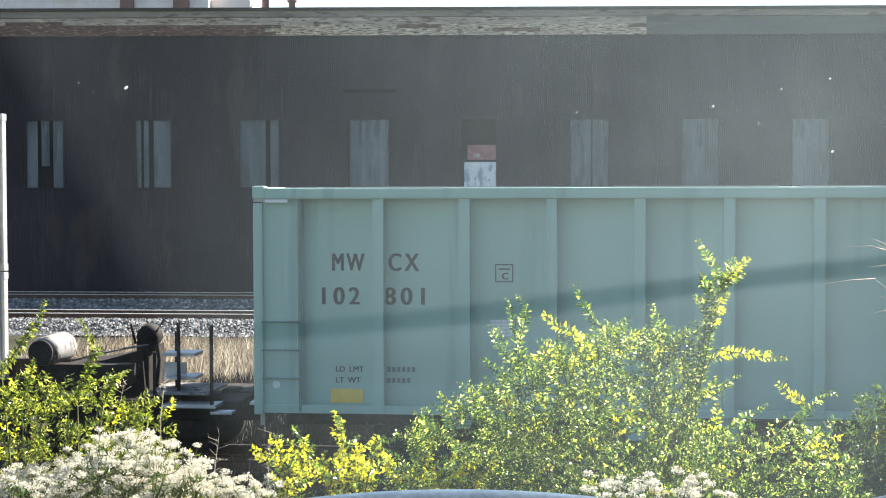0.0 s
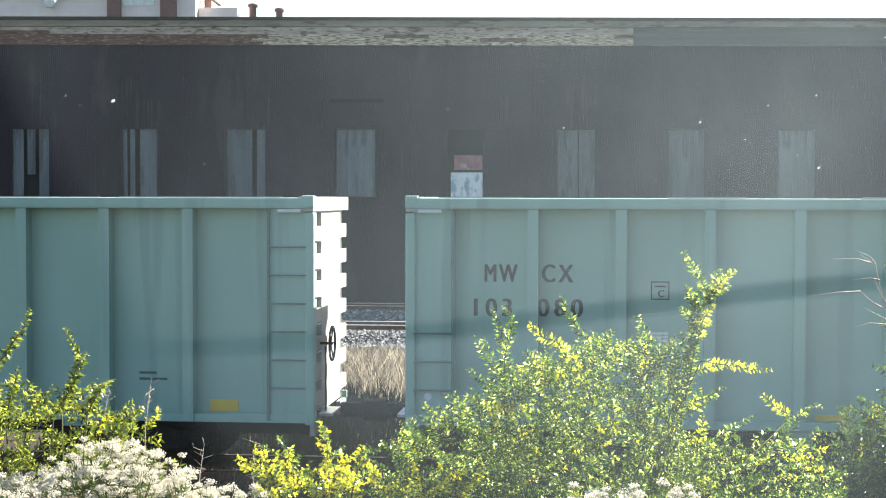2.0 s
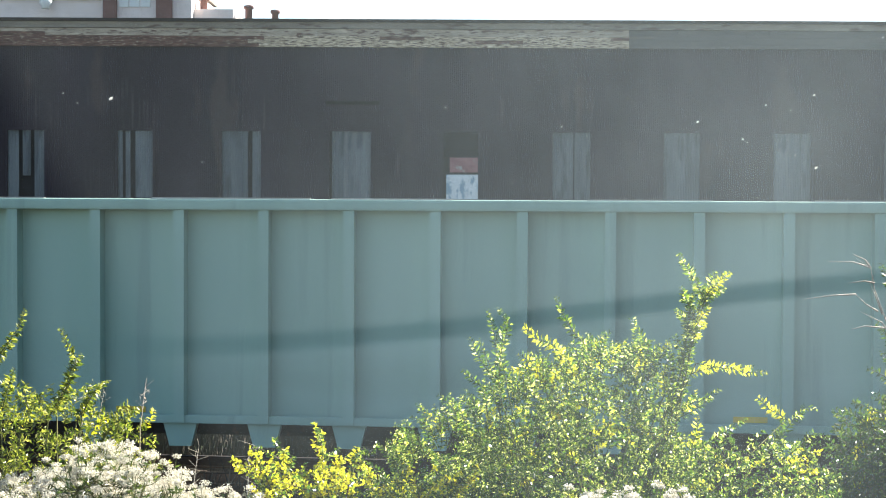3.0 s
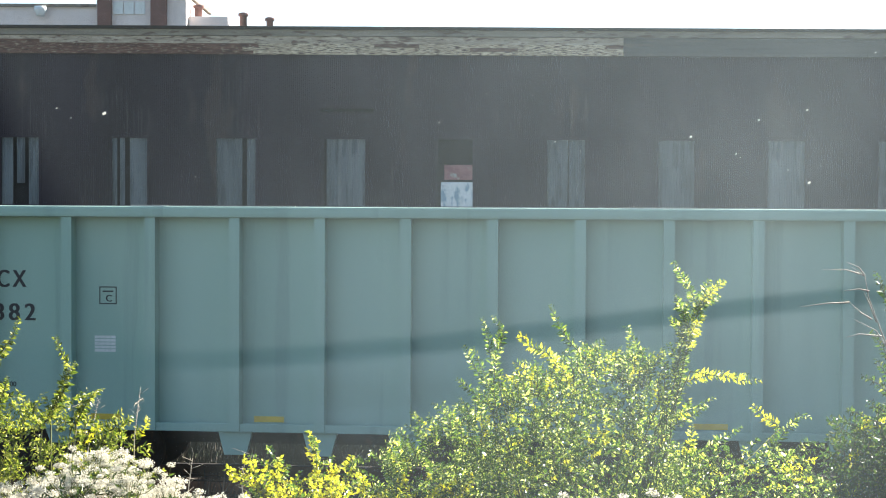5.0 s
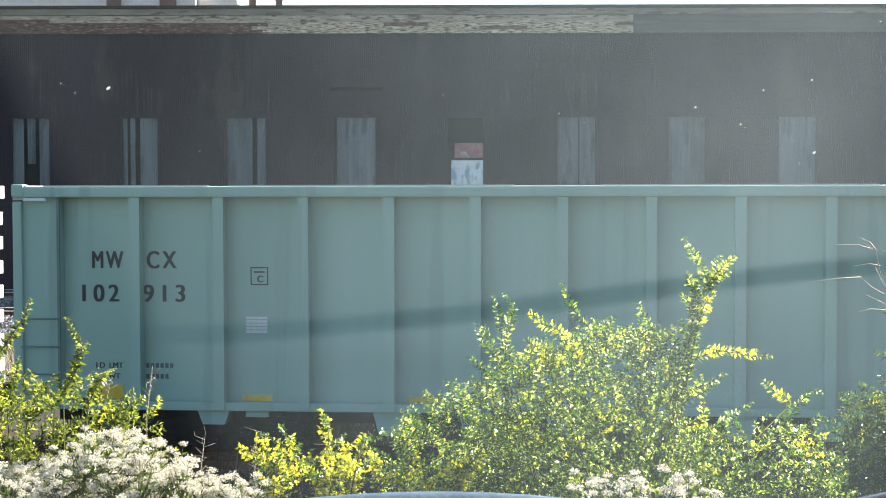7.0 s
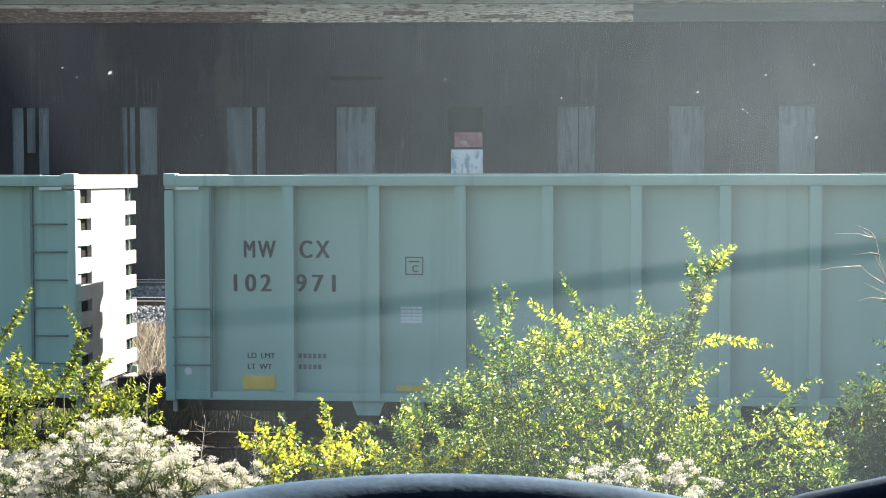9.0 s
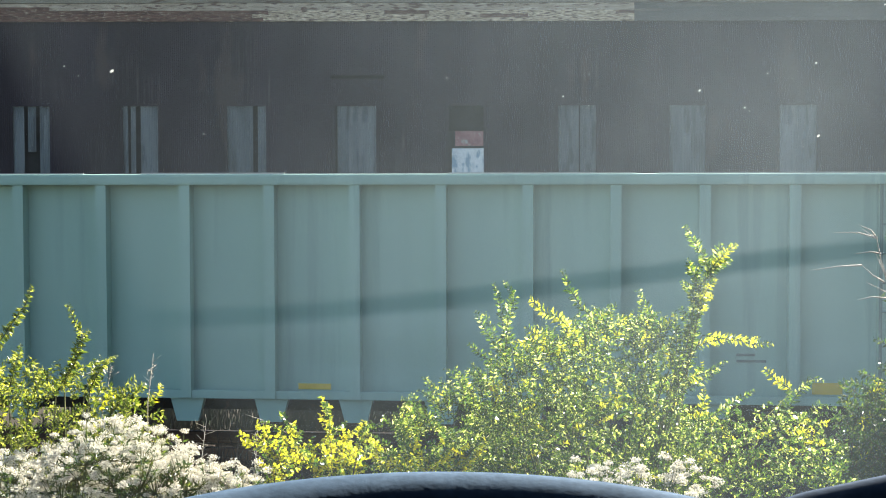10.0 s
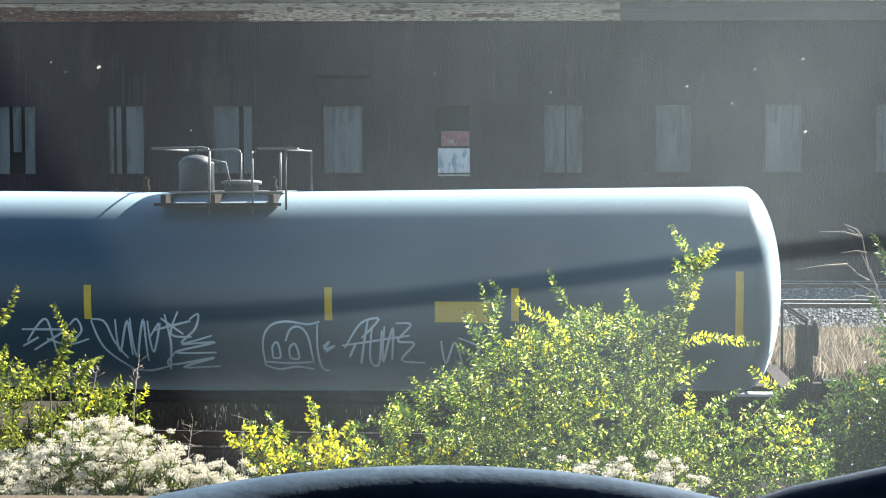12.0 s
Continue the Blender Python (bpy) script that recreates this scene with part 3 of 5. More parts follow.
    fill(520, 730, 1225, [(x, y + 85) for x, y in tops], 930, 0.042, 0.013, (0.35, 1.0), 0.6, 0.75)
    fill(300, 1225, 1490, [(1225, 812), (1290, 790), (1350, 790), (1400, 782), (1450, 800), (1490, 850)], 925, 0.027, 0.0115, (-0.4, 0.4))
    fo.finish(root, LEAF_GLINT, stem_material=GREEN_STEM)


def build_left_shrub():
    root = thing("shrub", "leggy backlit shrub with yellowing leaves", "shrub")
    fo = Foliage(21, 0.08)
    rng = fo.rng
    yy = 8.8
    base = on_plane(30, 1330, yy)
    lines = (((50, 552), (36, 586), (10, 622), (-30, 680)), ((112, 582), (124, 612), (140, 640), (128, 680), (105, 730)), ((150, 630), (132, 650), (122, 690), (90, 740)), ((30, 655), (18, 690), (5, 740)),
             ((192, 678), (172, 694), (150, 735)), ((248, 728), (222, 740), (190, 775)), ((165, 680), (160, 710), (140, 750)), ((70, 700), (60, 730), (40, 770)), ((215, 735), (200, 755), (180, 790)))
    for line in lines:
        pts = [on_plane(x - 9.5, y - 6, yy + rng.normal() * 0.06) for x, y in line]
        fo.stem([base, (base + pts[-1]) / 2 + rng.normal(size=3) * 0.05, pts[-1]], 0.008, 0.004)
        fo.shoot(pts, 0.040, 0.013, 0.004, 0.38, False, 0.8)
        fo.shoot([p + rng.normal(size=3) * 0.012 for p in pts], 0.034, 0.022, 0.002, 0.36, False, 0.8)
    for _ in range(330):
        px = rng.uniform(-120, 250)
        top = float(np.interp(px, (-120, 0, 60, 150, 200, 250), (660, 690, 705, 725, 745, 755)))
        p = on_plane(px, top + (875 - top) * rng.random(), yy + rng.uniform(-0.3, 0.5))
        fo.spray(p, p + np.array((rng.normal() * 0.08, rng.normal() * 0.08, rng.uniform(0.0, 0.12))), 0.036, 0.013, 0.15, 0.002, width=0.36)
    fo.finish(root, LEAF_OLIVE, stem_material=GREEN_STEM)


def build_right_shrub():
    root = thing("shrub", "dark green dense shrub at the slope", "shrub")
    fo = Foliage(31, 0.03)
    rng = fo.rng
    yy = 9.9
    for _ in range(560):
        px = rng.uniform(1485, 1720)
        top = 700 + max(0, 1575 - px) * 1.0 + 14 * math.sin(px * 0.09)
        p = on_plane(px, top + (925 - top) * rng.random(), yy + rng.uniform(-0.4, 0.5))
        fo.spray(p, p + np.array((rng.normal() * 0.1, rng.normal() * 0.1, 0.10)), 0.038, 0.014, 0.15, 0.003)
    for line in (((1556, 455), (1572, 490), (1600, 560)), ((1550, 560), (1572, 590), (1600, 640)), ((1535, 640), (1565, 655), (1600, 690)), ((1545, 690), (1570, 700), (1600, 730)), ((1560, 610), (1580, 640), (1605, 680))):
        fo.shoot([on_plane(x, y, yy) for x, y in line], 0.04, 0.014, 0.004, 0.45)
    fo.stem([on_plane(1560, 1300, yy), on_plane(1600, 900, yy), on_plane(1600, 560, yy)], 0.015, 0.006)
    fo.finish(root, LEAF_GREEN)
    tw = thing("dead_branch", "bleached bare dead branch with curling twigs", "branch")
    bm = bmesh.new()
    twigs = (((1600, 640), (1568, 560), (1545, 500), (1538, 462), (1512, 446)), ((1538, 462), (1505, 452), (1462, 452)), ((1546, 490), (1528, 486), (1498, 490)), ((1552, 540), (1532, 528), (1512, 510)),
             ((1512, 510), (1470, 512), (1420, 519)), ((1560, 545), (1548, 515), (1536, 490)), ((1538, 462), (1528, 448), (1505, 438)), ((1590, 610), (1560, 560), (1520, 540)), ((1570, 570), (1530, 566), (1505, 572)))
    for pts in twigs:
        tube(bm, [on_plane(x, y, 9.1) for x, y in pts], 0.0055, 5, 0.0012)
    tube(bm, [on_plane(1600, 640, 9.1), on_plane(1612, 1300, 9.1)], 0.010, 5, 0.02)
    part("twigs", bm, DRY_TWIG, tw)


def build_dry_stalk(px, py, foot_px, seed):
    root = thing("dry_stalk", "bleached dry weed stalk with thin side twigs", "weed", group="dry stalks")
    rng = np.random.default_rng(seed)
    yy = 8.9
    tip, mid = on_plane(px, py, yy), on_plane((px + foot_px) / 2 - 4, py + 90, yy)
    foot = on_plane(foot_px, py + 200, yy)
    foot[2] = ground_height(foot[0], foot[1]) - 0.05
    bm = bmesh.new()
    tube(bm, [foot, mid, tip], 0.005, 5, 0.001)
    for _ in range(9):
        t = rng.uniform(0.1, 0.95)
        p = mid + (tip - mid) * t
        tube(bm, [p, p + np.array((rng.normal() * 0.02, rng.normal() * 0.02, 0.02)), p + np.array((rng.normal() * 0.035, rng.normal() * 0.02, 0.035 + 0.02 * rng.random()))], 0.0015, 4, 0.0008)
    part("stalk", bm, DRY_TWIG, root)


def build_goldenrod(px, py, height, seed):
    root = thing("goldenrod", "yellow-leaved weed with an upright bushy stem", "weed", group="yellow weeds")
    fo = Foliage(seed, 0.62)
    rng = fo.rng
    tip = on_plane(px, py, 8.6 + rng.uniform(-0.3, 0.3))
    foot = tip + np.array((rng.normal() * 0.06, 0, -height))
    ground_z = ground_height(foot[0], foot[1])
    fo.stem([(foot[0], foot[1], ground_z - 0.05), foot], 0.008, 0.006)
    pts = fo.spray(foot, tip, 0.03, 0.008, 0.05, 0.006, width=0.55)
    for p in pts[1:6]:
        for _ in range(3):
            fo.spray(p, p + np.array((rng.normal() * 0.09, rng.normal() * 0.08, 0.09)), 0.028, 0.011, 0.1, 0.003, width=0.6)
    fo.finish(root, LEAF_GLINT)


def floret_head(v, f, rng, c, r):
    """A domed, fluffy head of tiny florets."""
    for _ in range(95):
        d = rng.normal(size=3)
        d /= np.linalg.norm(d) + 1e-9
        p = np.array(c) + d * r * (0.35 + 0.65 * rng.random()) * (1, 1, 0.55)
        s = rng.uniform(0.003, 0.0065)
        o = len(v)
        n = rng.normal(size=(4, 3))
        n /= np.linalg.norm(n, axis=1)[:, None]
        v += [tuple(p + s * k) for k in n]
        f += [(o, o + 1, o + 2), (o, o + 2, o + 3), (o, o + 3, o + 1), (o + 1, o + 3, o + 2)]


def build_white_weed(px, py, seed, spread=0.11, heads=17, yy=8.2):
    root = thing("white_wildflower", "fluffy cream-white flowering weed in seed", "weed", group="white weeds")
    rng = np.random.default_rng(seed)
    c = on_plane(px, py, yy + rng.uniform(-0.35, 0.35))
    fo = Foliage(seed + 900)
    v, f = [], []
    foot = np.array((c[0] + rng.normal() * 0.05, c[1], ground_height(c[0], c[1]) - 0.05))
    hub = c + np.array((0, 0, -0.26))
    fo.stem([foot, (foot + hub) / 2 + rng.normal(size=3) * 0.03, hub], 0.006, 0.004)
    for _ in range(heads):
        dx, dy = np.clip(rng.normal(size=2), -1.6, 1.6) * spread
        h = c + np.array((dx, dy, -abs(rng.normal()) * 0.05 - 0.5 * (dx * dx + dy * dy) / spread))
        fo.stem([hub, (hub + h) / 2 + np.array((0, 0, -0.02)), h], 0.003, 0.0015)
        floret_head(v, f, rng, h, rng.uniform(0.02, 0.046))
        for _ in range(3):
            q = hub + (h - hub) * rng.uniform(0.3, 0.9)
            fo.leaf(q, rng.normal(size=3) + (0, 0, 0.2), 0.045, 0.25)
    fo.finish(root, LEAF_GREEN, stem_material=GREEN_STEM)
    soup("flower_heads", v, f, FLOWER, root, "cream-white fluffy flower heads")


def build_back_shrub():
    root = thing("shrub", "feathery olive-green shrub beside the tracks", "shrub")
    fo = Foliage(41)
    rng = fo.rng
    c = np.array((1.75, 45.0, -0.4))
    for _ in range(170):
        a = rng.uniform(0, math.tau)
        h = 3.4 * rng.random() ** 0.8
        r = (1.0 - 0.20 * h) * rng.random() ** 0.5
        p = c + np.array((r * math.cos(a) + 0.18 * h, r * math.sin(a), h))
        fo.spray(p, p + np.array((0.35 * math.cos(a) + 0.1, 0.3 * math.sin(a), 0.35)), 0.13, 0.05, 0.1, 0.012, width=0.3)
    fo.stem([c, c + np.array((0.3, 0, 1.6)), c + np.array((0.6, 0, 3.2))], 0.06, 0.02)
    fo.finish(root, LEAF_DUSTY)


def build_dry_grass():
    rng = np.random.default_rng(8)
    v, f = [], []
    for _ in range(26000):
        x, y = rng.uniform(-15, 12), 34.5 + 11.5 * rng.random()
        h = rng.uniform(0.3, 0.9) * (1.0 if y < 42 else 0.6) * (0.8 + 0.35 * math.sin(x * 1.9 + y) * math.sin(y * 1.3))
        lean = rng.normal(size=2) * 0.4 * h
        w = rng.uniform(0.006, 0.016)
        z = -0.5
        o = len(v)
        v += [(x - w, y, z), (x + w, y, z), (x + lean[0] * 0.5 + w * 0.8, y + lean[1] * 0.5, z + h * 0.6), (x + lean[0], y + lean[1], z + h), (x + lean[0] * 0.5 - w * 0.8, y + lean[1] * 0.5, z + h * 0.6)]
        f += [(o, o + 1, o + 2, o + 4), (o + 4, o + 2, o + 3)]
    ob = soup("dry_grass", v, f, DRY_GRASS, kind="stuff")
    tagged(ob, "tall dry straw-coloured grass between the tracks", "grass")


def build_dead_weeds():
    rng = np.random.default_rng(18)
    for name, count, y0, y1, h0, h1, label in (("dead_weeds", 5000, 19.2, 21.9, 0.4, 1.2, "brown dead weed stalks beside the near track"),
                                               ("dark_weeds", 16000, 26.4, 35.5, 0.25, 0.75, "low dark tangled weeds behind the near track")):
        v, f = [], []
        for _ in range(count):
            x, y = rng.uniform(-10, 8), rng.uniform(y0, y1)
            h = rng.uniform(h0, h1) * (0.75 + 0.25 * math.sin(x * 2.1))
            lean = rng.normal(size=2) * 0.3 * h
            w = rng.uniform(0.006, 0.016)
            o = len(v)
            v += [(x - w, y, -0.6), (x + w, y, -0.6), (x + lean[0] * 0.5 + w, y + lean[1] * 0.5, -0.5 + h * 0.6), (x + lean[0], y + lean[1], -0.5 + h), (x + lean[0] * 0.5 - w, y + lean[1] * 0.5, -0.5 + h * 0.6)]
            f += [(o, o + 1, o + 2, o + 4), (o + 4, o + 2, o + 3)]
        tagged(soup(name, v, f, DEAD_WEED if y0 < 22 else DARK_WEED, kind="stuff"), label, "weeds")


# ---- rolling stock ----
WIDTH = 3.2
SIDE_Y = 22.8
L_GON = 21.04
spinning = []


def build_bogie(parent, x):
    """A two-axle bogie under a wagon, with its wheelsets."""
    b = new("bogie")
    b.parent, b.location = parent, (x, WIDTH / 2, 0)
    for y in (-1.0, 1.0):
        bm = bmesh.new()
        prof = [(-1.25, 0.62), (-0.75, 0.66), (-0.35, 0.80), (0.35, 0.80), (0.75, 0.66), (1.25, 0.62), (1.25, 0.42), (0.7, 0.38), (0.35, 0.22), (-0.35, 0.22), (-0.7, 0.38), (-1.25, 0.42)]
        f = bm.faces.new([bm.verts.new((px, y - 0.07, pz)) for px, pz in prof])
        ex = bmesh.ops.extrude_face_region(bm, geom=[f])
        bmesh.ops.translate(bm, vec=(0, 0.14, 0), verts=[g for g in ex["geom"] if isinstance(g, bmesh.types.BMVert)])
        bmesh.ops.recalc_face_normals(bm, faces=bm.faces[:])
        part("side_frame", bm, STEEL, b)
        for sx in (-0.16, 0.0, 0.16):
            part("spring", lathe(bmesh.new(), [(0.3, 0.06), (0.6, 0.06)], "z", 10, (sx, y, 0)), STEEL, b)
    part("bolster", boxed(-0.22, 0.22, -1.15, 1.15, 0.6, 0.82, 0.02), STEEL, b)
    for sx in (-0.89, 0.89):
        ws = part("wheelset", tube(bmesh.new(), [(0, -1.1, 0), (0, 1.1, 0)], 0.08, 12), STEEL, b)
        ws.location = (sx, 0, 0.46)
        for y in (-0.77, 0.77):
            part("wheel", lathe(bmesh.new(), [(y - 0.07, 0.2), (y - 0.07, 0.45), (y + 0.07, 0.46), (y + 0.07, 0.2)], "y", 28), STEEL, ws)
        spinning.append((ws, sx))


def build_coupler(parent, x, sign):
    bm = boxed(min(x, x + sign * 0.5), max(x, x + sign * 0.5), 1.5, 1.7, 0.75, 0.97, 0.03)
    x1 = x + sign * 0.45
    box(bm, min(x1, x1 + sign * 0.26), max(x1, x1 + sign * 0.26), 1.42, 1.80, 0.70, 1.02, 0.05)
    part("coupler", bm, STEEL, parent, "grimy steel knuckle coupler")


def build_gondola(number, details):
    car = thing("gondola_wagon", f"teal-green high-sided steel gondola wagon lettered {number}, rolling", "railway wagon", group="gondola wagons")
    L, W, z0, z1 = L_GON, WIDTH, 0.88, 4.11
    # side sheets, floor
    for y, t in ((0.24, 0.012), (W - 0.252, 0.012)):
        part("side_sheet", boxed(0.06, L - 0.06, y, y + t, z0, z1 - 0.02), TEAL, car)
    part("floor_sheet", boxed(0.1, L - 0.1, 0.12, W - 0.12, z0, z0 + 0.04), STEEL, car)
    for y0, y1 in ((-0.02, 0.237), (W - 0.237, W + 0.02)):
        part("top_chord", boxed(0.0, L, y0, y1, z1 - 0.16, z1, 0.04), TEAL, car)
    for y0, y1 in ((0.04, 0.10), (W - 0.10, W - 0.04)):
        part("side_sill", boxed(0.0, L, y0, y1, z0 - 0.03, z0 + 0.09, 0.01), TEAL, car)
    # rim cap plates at the corners
    for x0, x1 in ((-0.02, 0.16), (L - 0.16, L + 0.02)):
        part("corner_cap", boxed(x0, x1, -0.035, 0.2, z1 - 0.15, z1 + 0.03, 0.03), TEAL, car)
    # a thin worn lip along the rim, dented here and there
    rim = random.Random(int(number))
    x = 0.45
    while x < L - 0.5:
        end = min(x + rim.uniform(0.5, 2.6), L - 0.45)
        part("rim_lip", boxed(x, end, 0.02, 0.05, z1 - 0.003, z1 + rim.uniform(0.006, 0.02)), END_PAINT, car, "worn bare rim lip")
        x = end + rim.choice((0.01, 0.01, 0.3))
    # posts
    pitch, first = 1.243, 1.80
    for k in range(15):
        x = first + pitch * k
        for y, s in ((0.24, -1), (W - 0.24, 1)):
            w = 0.08
            bm = bmesh.new()
            low, foot = z0 - 0.02, 1.0
            if 3 <= k <= 11:
                gb = bmesh.new()
                g = gb.faces.new([gb.verts.new((x + gx, y, gz)) for gx, gz in ((-0.25, z0 - 0.03), (-0.16, z0 - 0.37), (0.16, z0 - 0.37), (0.25, z0 - 0.03))])
                ex = bmesh.ops.extrude_face_region(gb, geom=[g])
                bmesh.ops.translate(gb, vec=(0, s * 0.14, 0), verts=[q for q in ex["geom"] if isinstance(q, bmesh.types.BMVert)])
                bmesh.ops.recalc_face_normals(gb, faces=gb.faces[:])
                part("gusset", gb, TEAL, car)
            ring0 = [bm.verts.new(p) for p in ((x - w * foot, y, low), (x - w * foot * 0.97, y + s * 0.23, low), (x + w * foot * 0.97, y + s * 0.23, low), (x + w * foot, y, low))]
            ring1 = [bm.verts.new(p) for p in ((x - w, y, z0 + 0.1), (x - w * 0.97, y + s * 0.23, z0 + 0.1), (x + w * 0.97, y + s * 0.23, z0 + 0.1), (x + w, y, z0 + 0.1))]
            ring2 = [bm.verts.new(p) for p in ((x - w, y, z1 - 0.16), (x - w * 0.97, y + s * 0.23, z1 - 0.16), (x + w * 0.97, y + s * 0.23, z1 - 0.16), (x + w, y, z1 - 0.16))]
            for ra, rb in ((ring0, ring1), (ring1, ring2)):
                for i in range(4):
                    j = (i + 1) % 4
                    bm.faces.new((ra[i], ra[j], rb[j], rb[i]))
            bm.faces.new(ring0)
            bmesh.ops.recalc_face_normals(bm, faces=bm.faces[:])
            part("side_post", bm, TEAL, car)
    # ends: a centre panel and bands; pockets beside it get dark fills as painted shade
    for x, s in ((0.0, 1), (L, -1)):
        def across(d0, d1):
            return (x + s * d0, x + s * d1) if s > 0 else (x + s * d1, x + s * d0)
        part("end_sheet", boxed(*across(0.34, 0.355), 0.10, W - 0.10, z0, z1 - 0.05), POCKET, car, "recessed end sheet coloured dark as pocket shade")
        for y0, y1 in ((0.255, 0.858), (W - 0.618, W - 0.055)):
            part("pocket_shade_fill", boxed(*across(0.09, 0.33), y0, y1, z0 + 0.02, z1 - 0.21), POCKET, car, "near-black brown fill that stands for pocket shade")
        part("end_cap", boxed(*across(-0.01, 0.2), 0.0, W, z1 - 0.2, z1 + 0.012, 0.012), END_PAINT, car)
        part("end_panel", boxed(*across(0.02, 0.2), 0.86, W - 0.62, z0 + 0.05, z1 - 0.2), END_PAINT, car)
        for k in range(8):
            zb = z1 - 0.42 - 0.405 * k
            for a, b in ((0.25, 0.86), (W - 0.62, W - 0.02)):
                part("end_band", boxed(*across(0.02, 0.088), a, b, zb - 0.215, zb, 0.006), END_PAINT, car)
        part("corner_post", boxed(*across(-0.02, 0.12), 0.0, 0.25, z0 - 0.05, z1 - 0.215, 0.035), TEAL, car, "rounded corner post")
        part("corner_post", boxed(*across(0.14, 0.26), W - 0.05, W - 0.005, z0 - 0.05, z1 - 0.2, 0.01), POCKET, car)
        part("end_side_sheet", boxed(*across(0.12, 0.68), 0.07, 0.082, z0, z1 - 0.1), TEAL, car)
        part("end_side_sheet", boxed(*across(0.36, 0.68), W - 0.082, W - 0.07, z0, z1 - 0.1), TEAL, car)
        part("return_plate", boxed(*across(0.668, 0.68), 0.083, 0.24, z0, z1 - 0.16), TEAL, car)
        # ladder on the side near each corner
        a, b = across(0.10, 0.64)
        part("ladder_stile", boxed(*across(0.635, 0.675), 0.03, 0.07, z0, z1 - 0.16), LADDER, car)
        for k in range(3 if s > 0 else 6):
            zr = 1.36 + 0.408 * k
            part("rung", tube(bmesh.new(), [(a, 0.07, zr), (a, 0.0, zr), (b, 0.0, zr), (b, 0.07, zr)], 0.013, 6), LADDER, car)
        for k in range(7):
            zr = 1.05 + 0.405 * k
            part("end_rung", tube(bmesh.new(), [(x + s * 0.05, 0.1, zr), (x - s * 0.03, 0.1, zr), (x - s * 0.03, 0.6, zr), (x + s * 0.05, 0.6, zr)], 0.011, 6), END_PAINT, car)
        part("grab_iron", boxed(*across(0.17, 0.50), -0.05, -0.03, z1 - 0.21, z1 - 0.165), WHITE_PRINT, car, "pale grab iron")
        part("end_platform", boxed(*across(-0.20, 0.0), 0.5, 1.3, z0 + 0.02, z0 + 0.06), GALV, car, "galvanised end step")
        build_coupler(car, x - s * 0.15, -s)
    # hand brake on the rear end
    if details.get("brake"):
        ring = [(0.0, 0.25 * math.cos(a * math.tau / 28), 0.25 * math.sin(a * math.tau / 28)) for a in range(29)]
        brake = part("brake_wheel", tube(bmesh.new(), ring, 0.018, 8), STEEL, car, "round hand-brake wheel")
        brake.location = (L + 0.16, 0.75, 1.95)
        for a in range(5):
            c, d = math.cos(a * math.tau / 5), math.sin(a * math.tau / 5)
            part("spoke", tube(bmesh.new(), [(-0.02, 0.02 * c, 0.02 * d), (0.0, 0.245 * c, 0.245 * d)], 0.011, 6), STEEL, brake)
        part("brake_shaft", tube(bmesh.new(), [(L - 0.03, 0.75, 1.95), (L + 0.17, 0.75, 1.95)], 0.02, 8), STEEL, car)
        part("brake_rod", tube(bmesh.new(), [(L + 0.06, 0.75, 1.9), (L + 0.06, 0.78, 0.9)], 0.014, 6), STEEL, car)
    # lettering
    yl = 0.234
    lettering("reporting_mark", "MW", 0.365, pose(1.09, yl, 2.91), BLACK, car, 0.014, "", 0.66, 1.30)
    lettering("reporting_mark", "CX", 0.365, pose(1.92, yl, 2.91), BLACK, car, 0.014, "", 0.76, 1.35)
    lettering("car_number", number[:3], 0.36, pose(0.89, yl, 2.42), BLACK, car, 0.012, "", 0.92, 1.36)
    lettering("car_number", number[3:], 0.36, pose(1.86, yl, 2.42), BLACK, car, 0.012, "", 0.95, 1.40)
    for wds, dx, dz in (("LD", 0, 0), ("LMT", 0.20, 0), ("LT", 0, -0.16), ("WT", 0.18, -0.16)):
        lettering("weight_word", wds, 0.115, pose(1.14 + dx, yl, 1.44 + dz), BLACK, car, 0.003)
    for i, (b0, b1) in enumerate(((2.62, 2.36), (2.62, 2.2))):
        part("stencil_bar", boxed(L - b0, L - b1, yl - 0.002, yl + 0.002, 1.52 - 0.09 * i, 1.555 - 0.09 * i), GREY_PRINT, car, "illegible stencilled line")
    part("dark_patch", boxed(L - 3.72, L - 3.46, yl - 0.002, yl + 0.002, 1.12, 1.2), GREY_PRINT, car, "dark stencilled patch")
    if details.get("weights"):
        for i, wds in enumerate(details["weights"]):
            lettering("weight_figures", wds, 0.105, pose(1.90, yl, 1.44 - 0.16 * i), BLACK, car, 0.002)
    else:
        for i in range(2):
            for j in range(5 + (i == 0)):
                part("weight_bar", boxed(1.90 + 0.072 * j, 1.948 + 0.072 * j, yl - 0.002, yl + 0.002, 1.445 - 0.16 * i, 1.515 - 0.16 * i), GREY_PRINT, car, "illegible stencilled figure")
    zp = details.get("plate", 2.67)
    frame_bm = boxed(3.47, 3.73, yl - 0.002, yl + 0.002, zp, 0.015 + zp)
    box(frame_bm, 3.47, 3.73, yl - 0.002, yl + 0.002, 0.245 + zp, 0.260 + zp)
    box(frame_bm, 3.47, 3.485, yl - 0.002, yl + 0.002, 0.015 + zp, 0.245 + zp)
    box(frame_bm, 3.715, 3.73, yl - 0.002, yl + 0.002, 0.015 + zp, 0.245 + zp)
    box(frame_bm, 3.52, 3.68, yl - 0.002, yl + 0.002, 0.180 + zp, 0.200 + zp)
    part("plate_frame", frame_bm, BLACK, car)
    lettering("plate_letter", "C", 0.14, pose(3.565, yl, zp + 0.04), BLACK, car, 0.004)
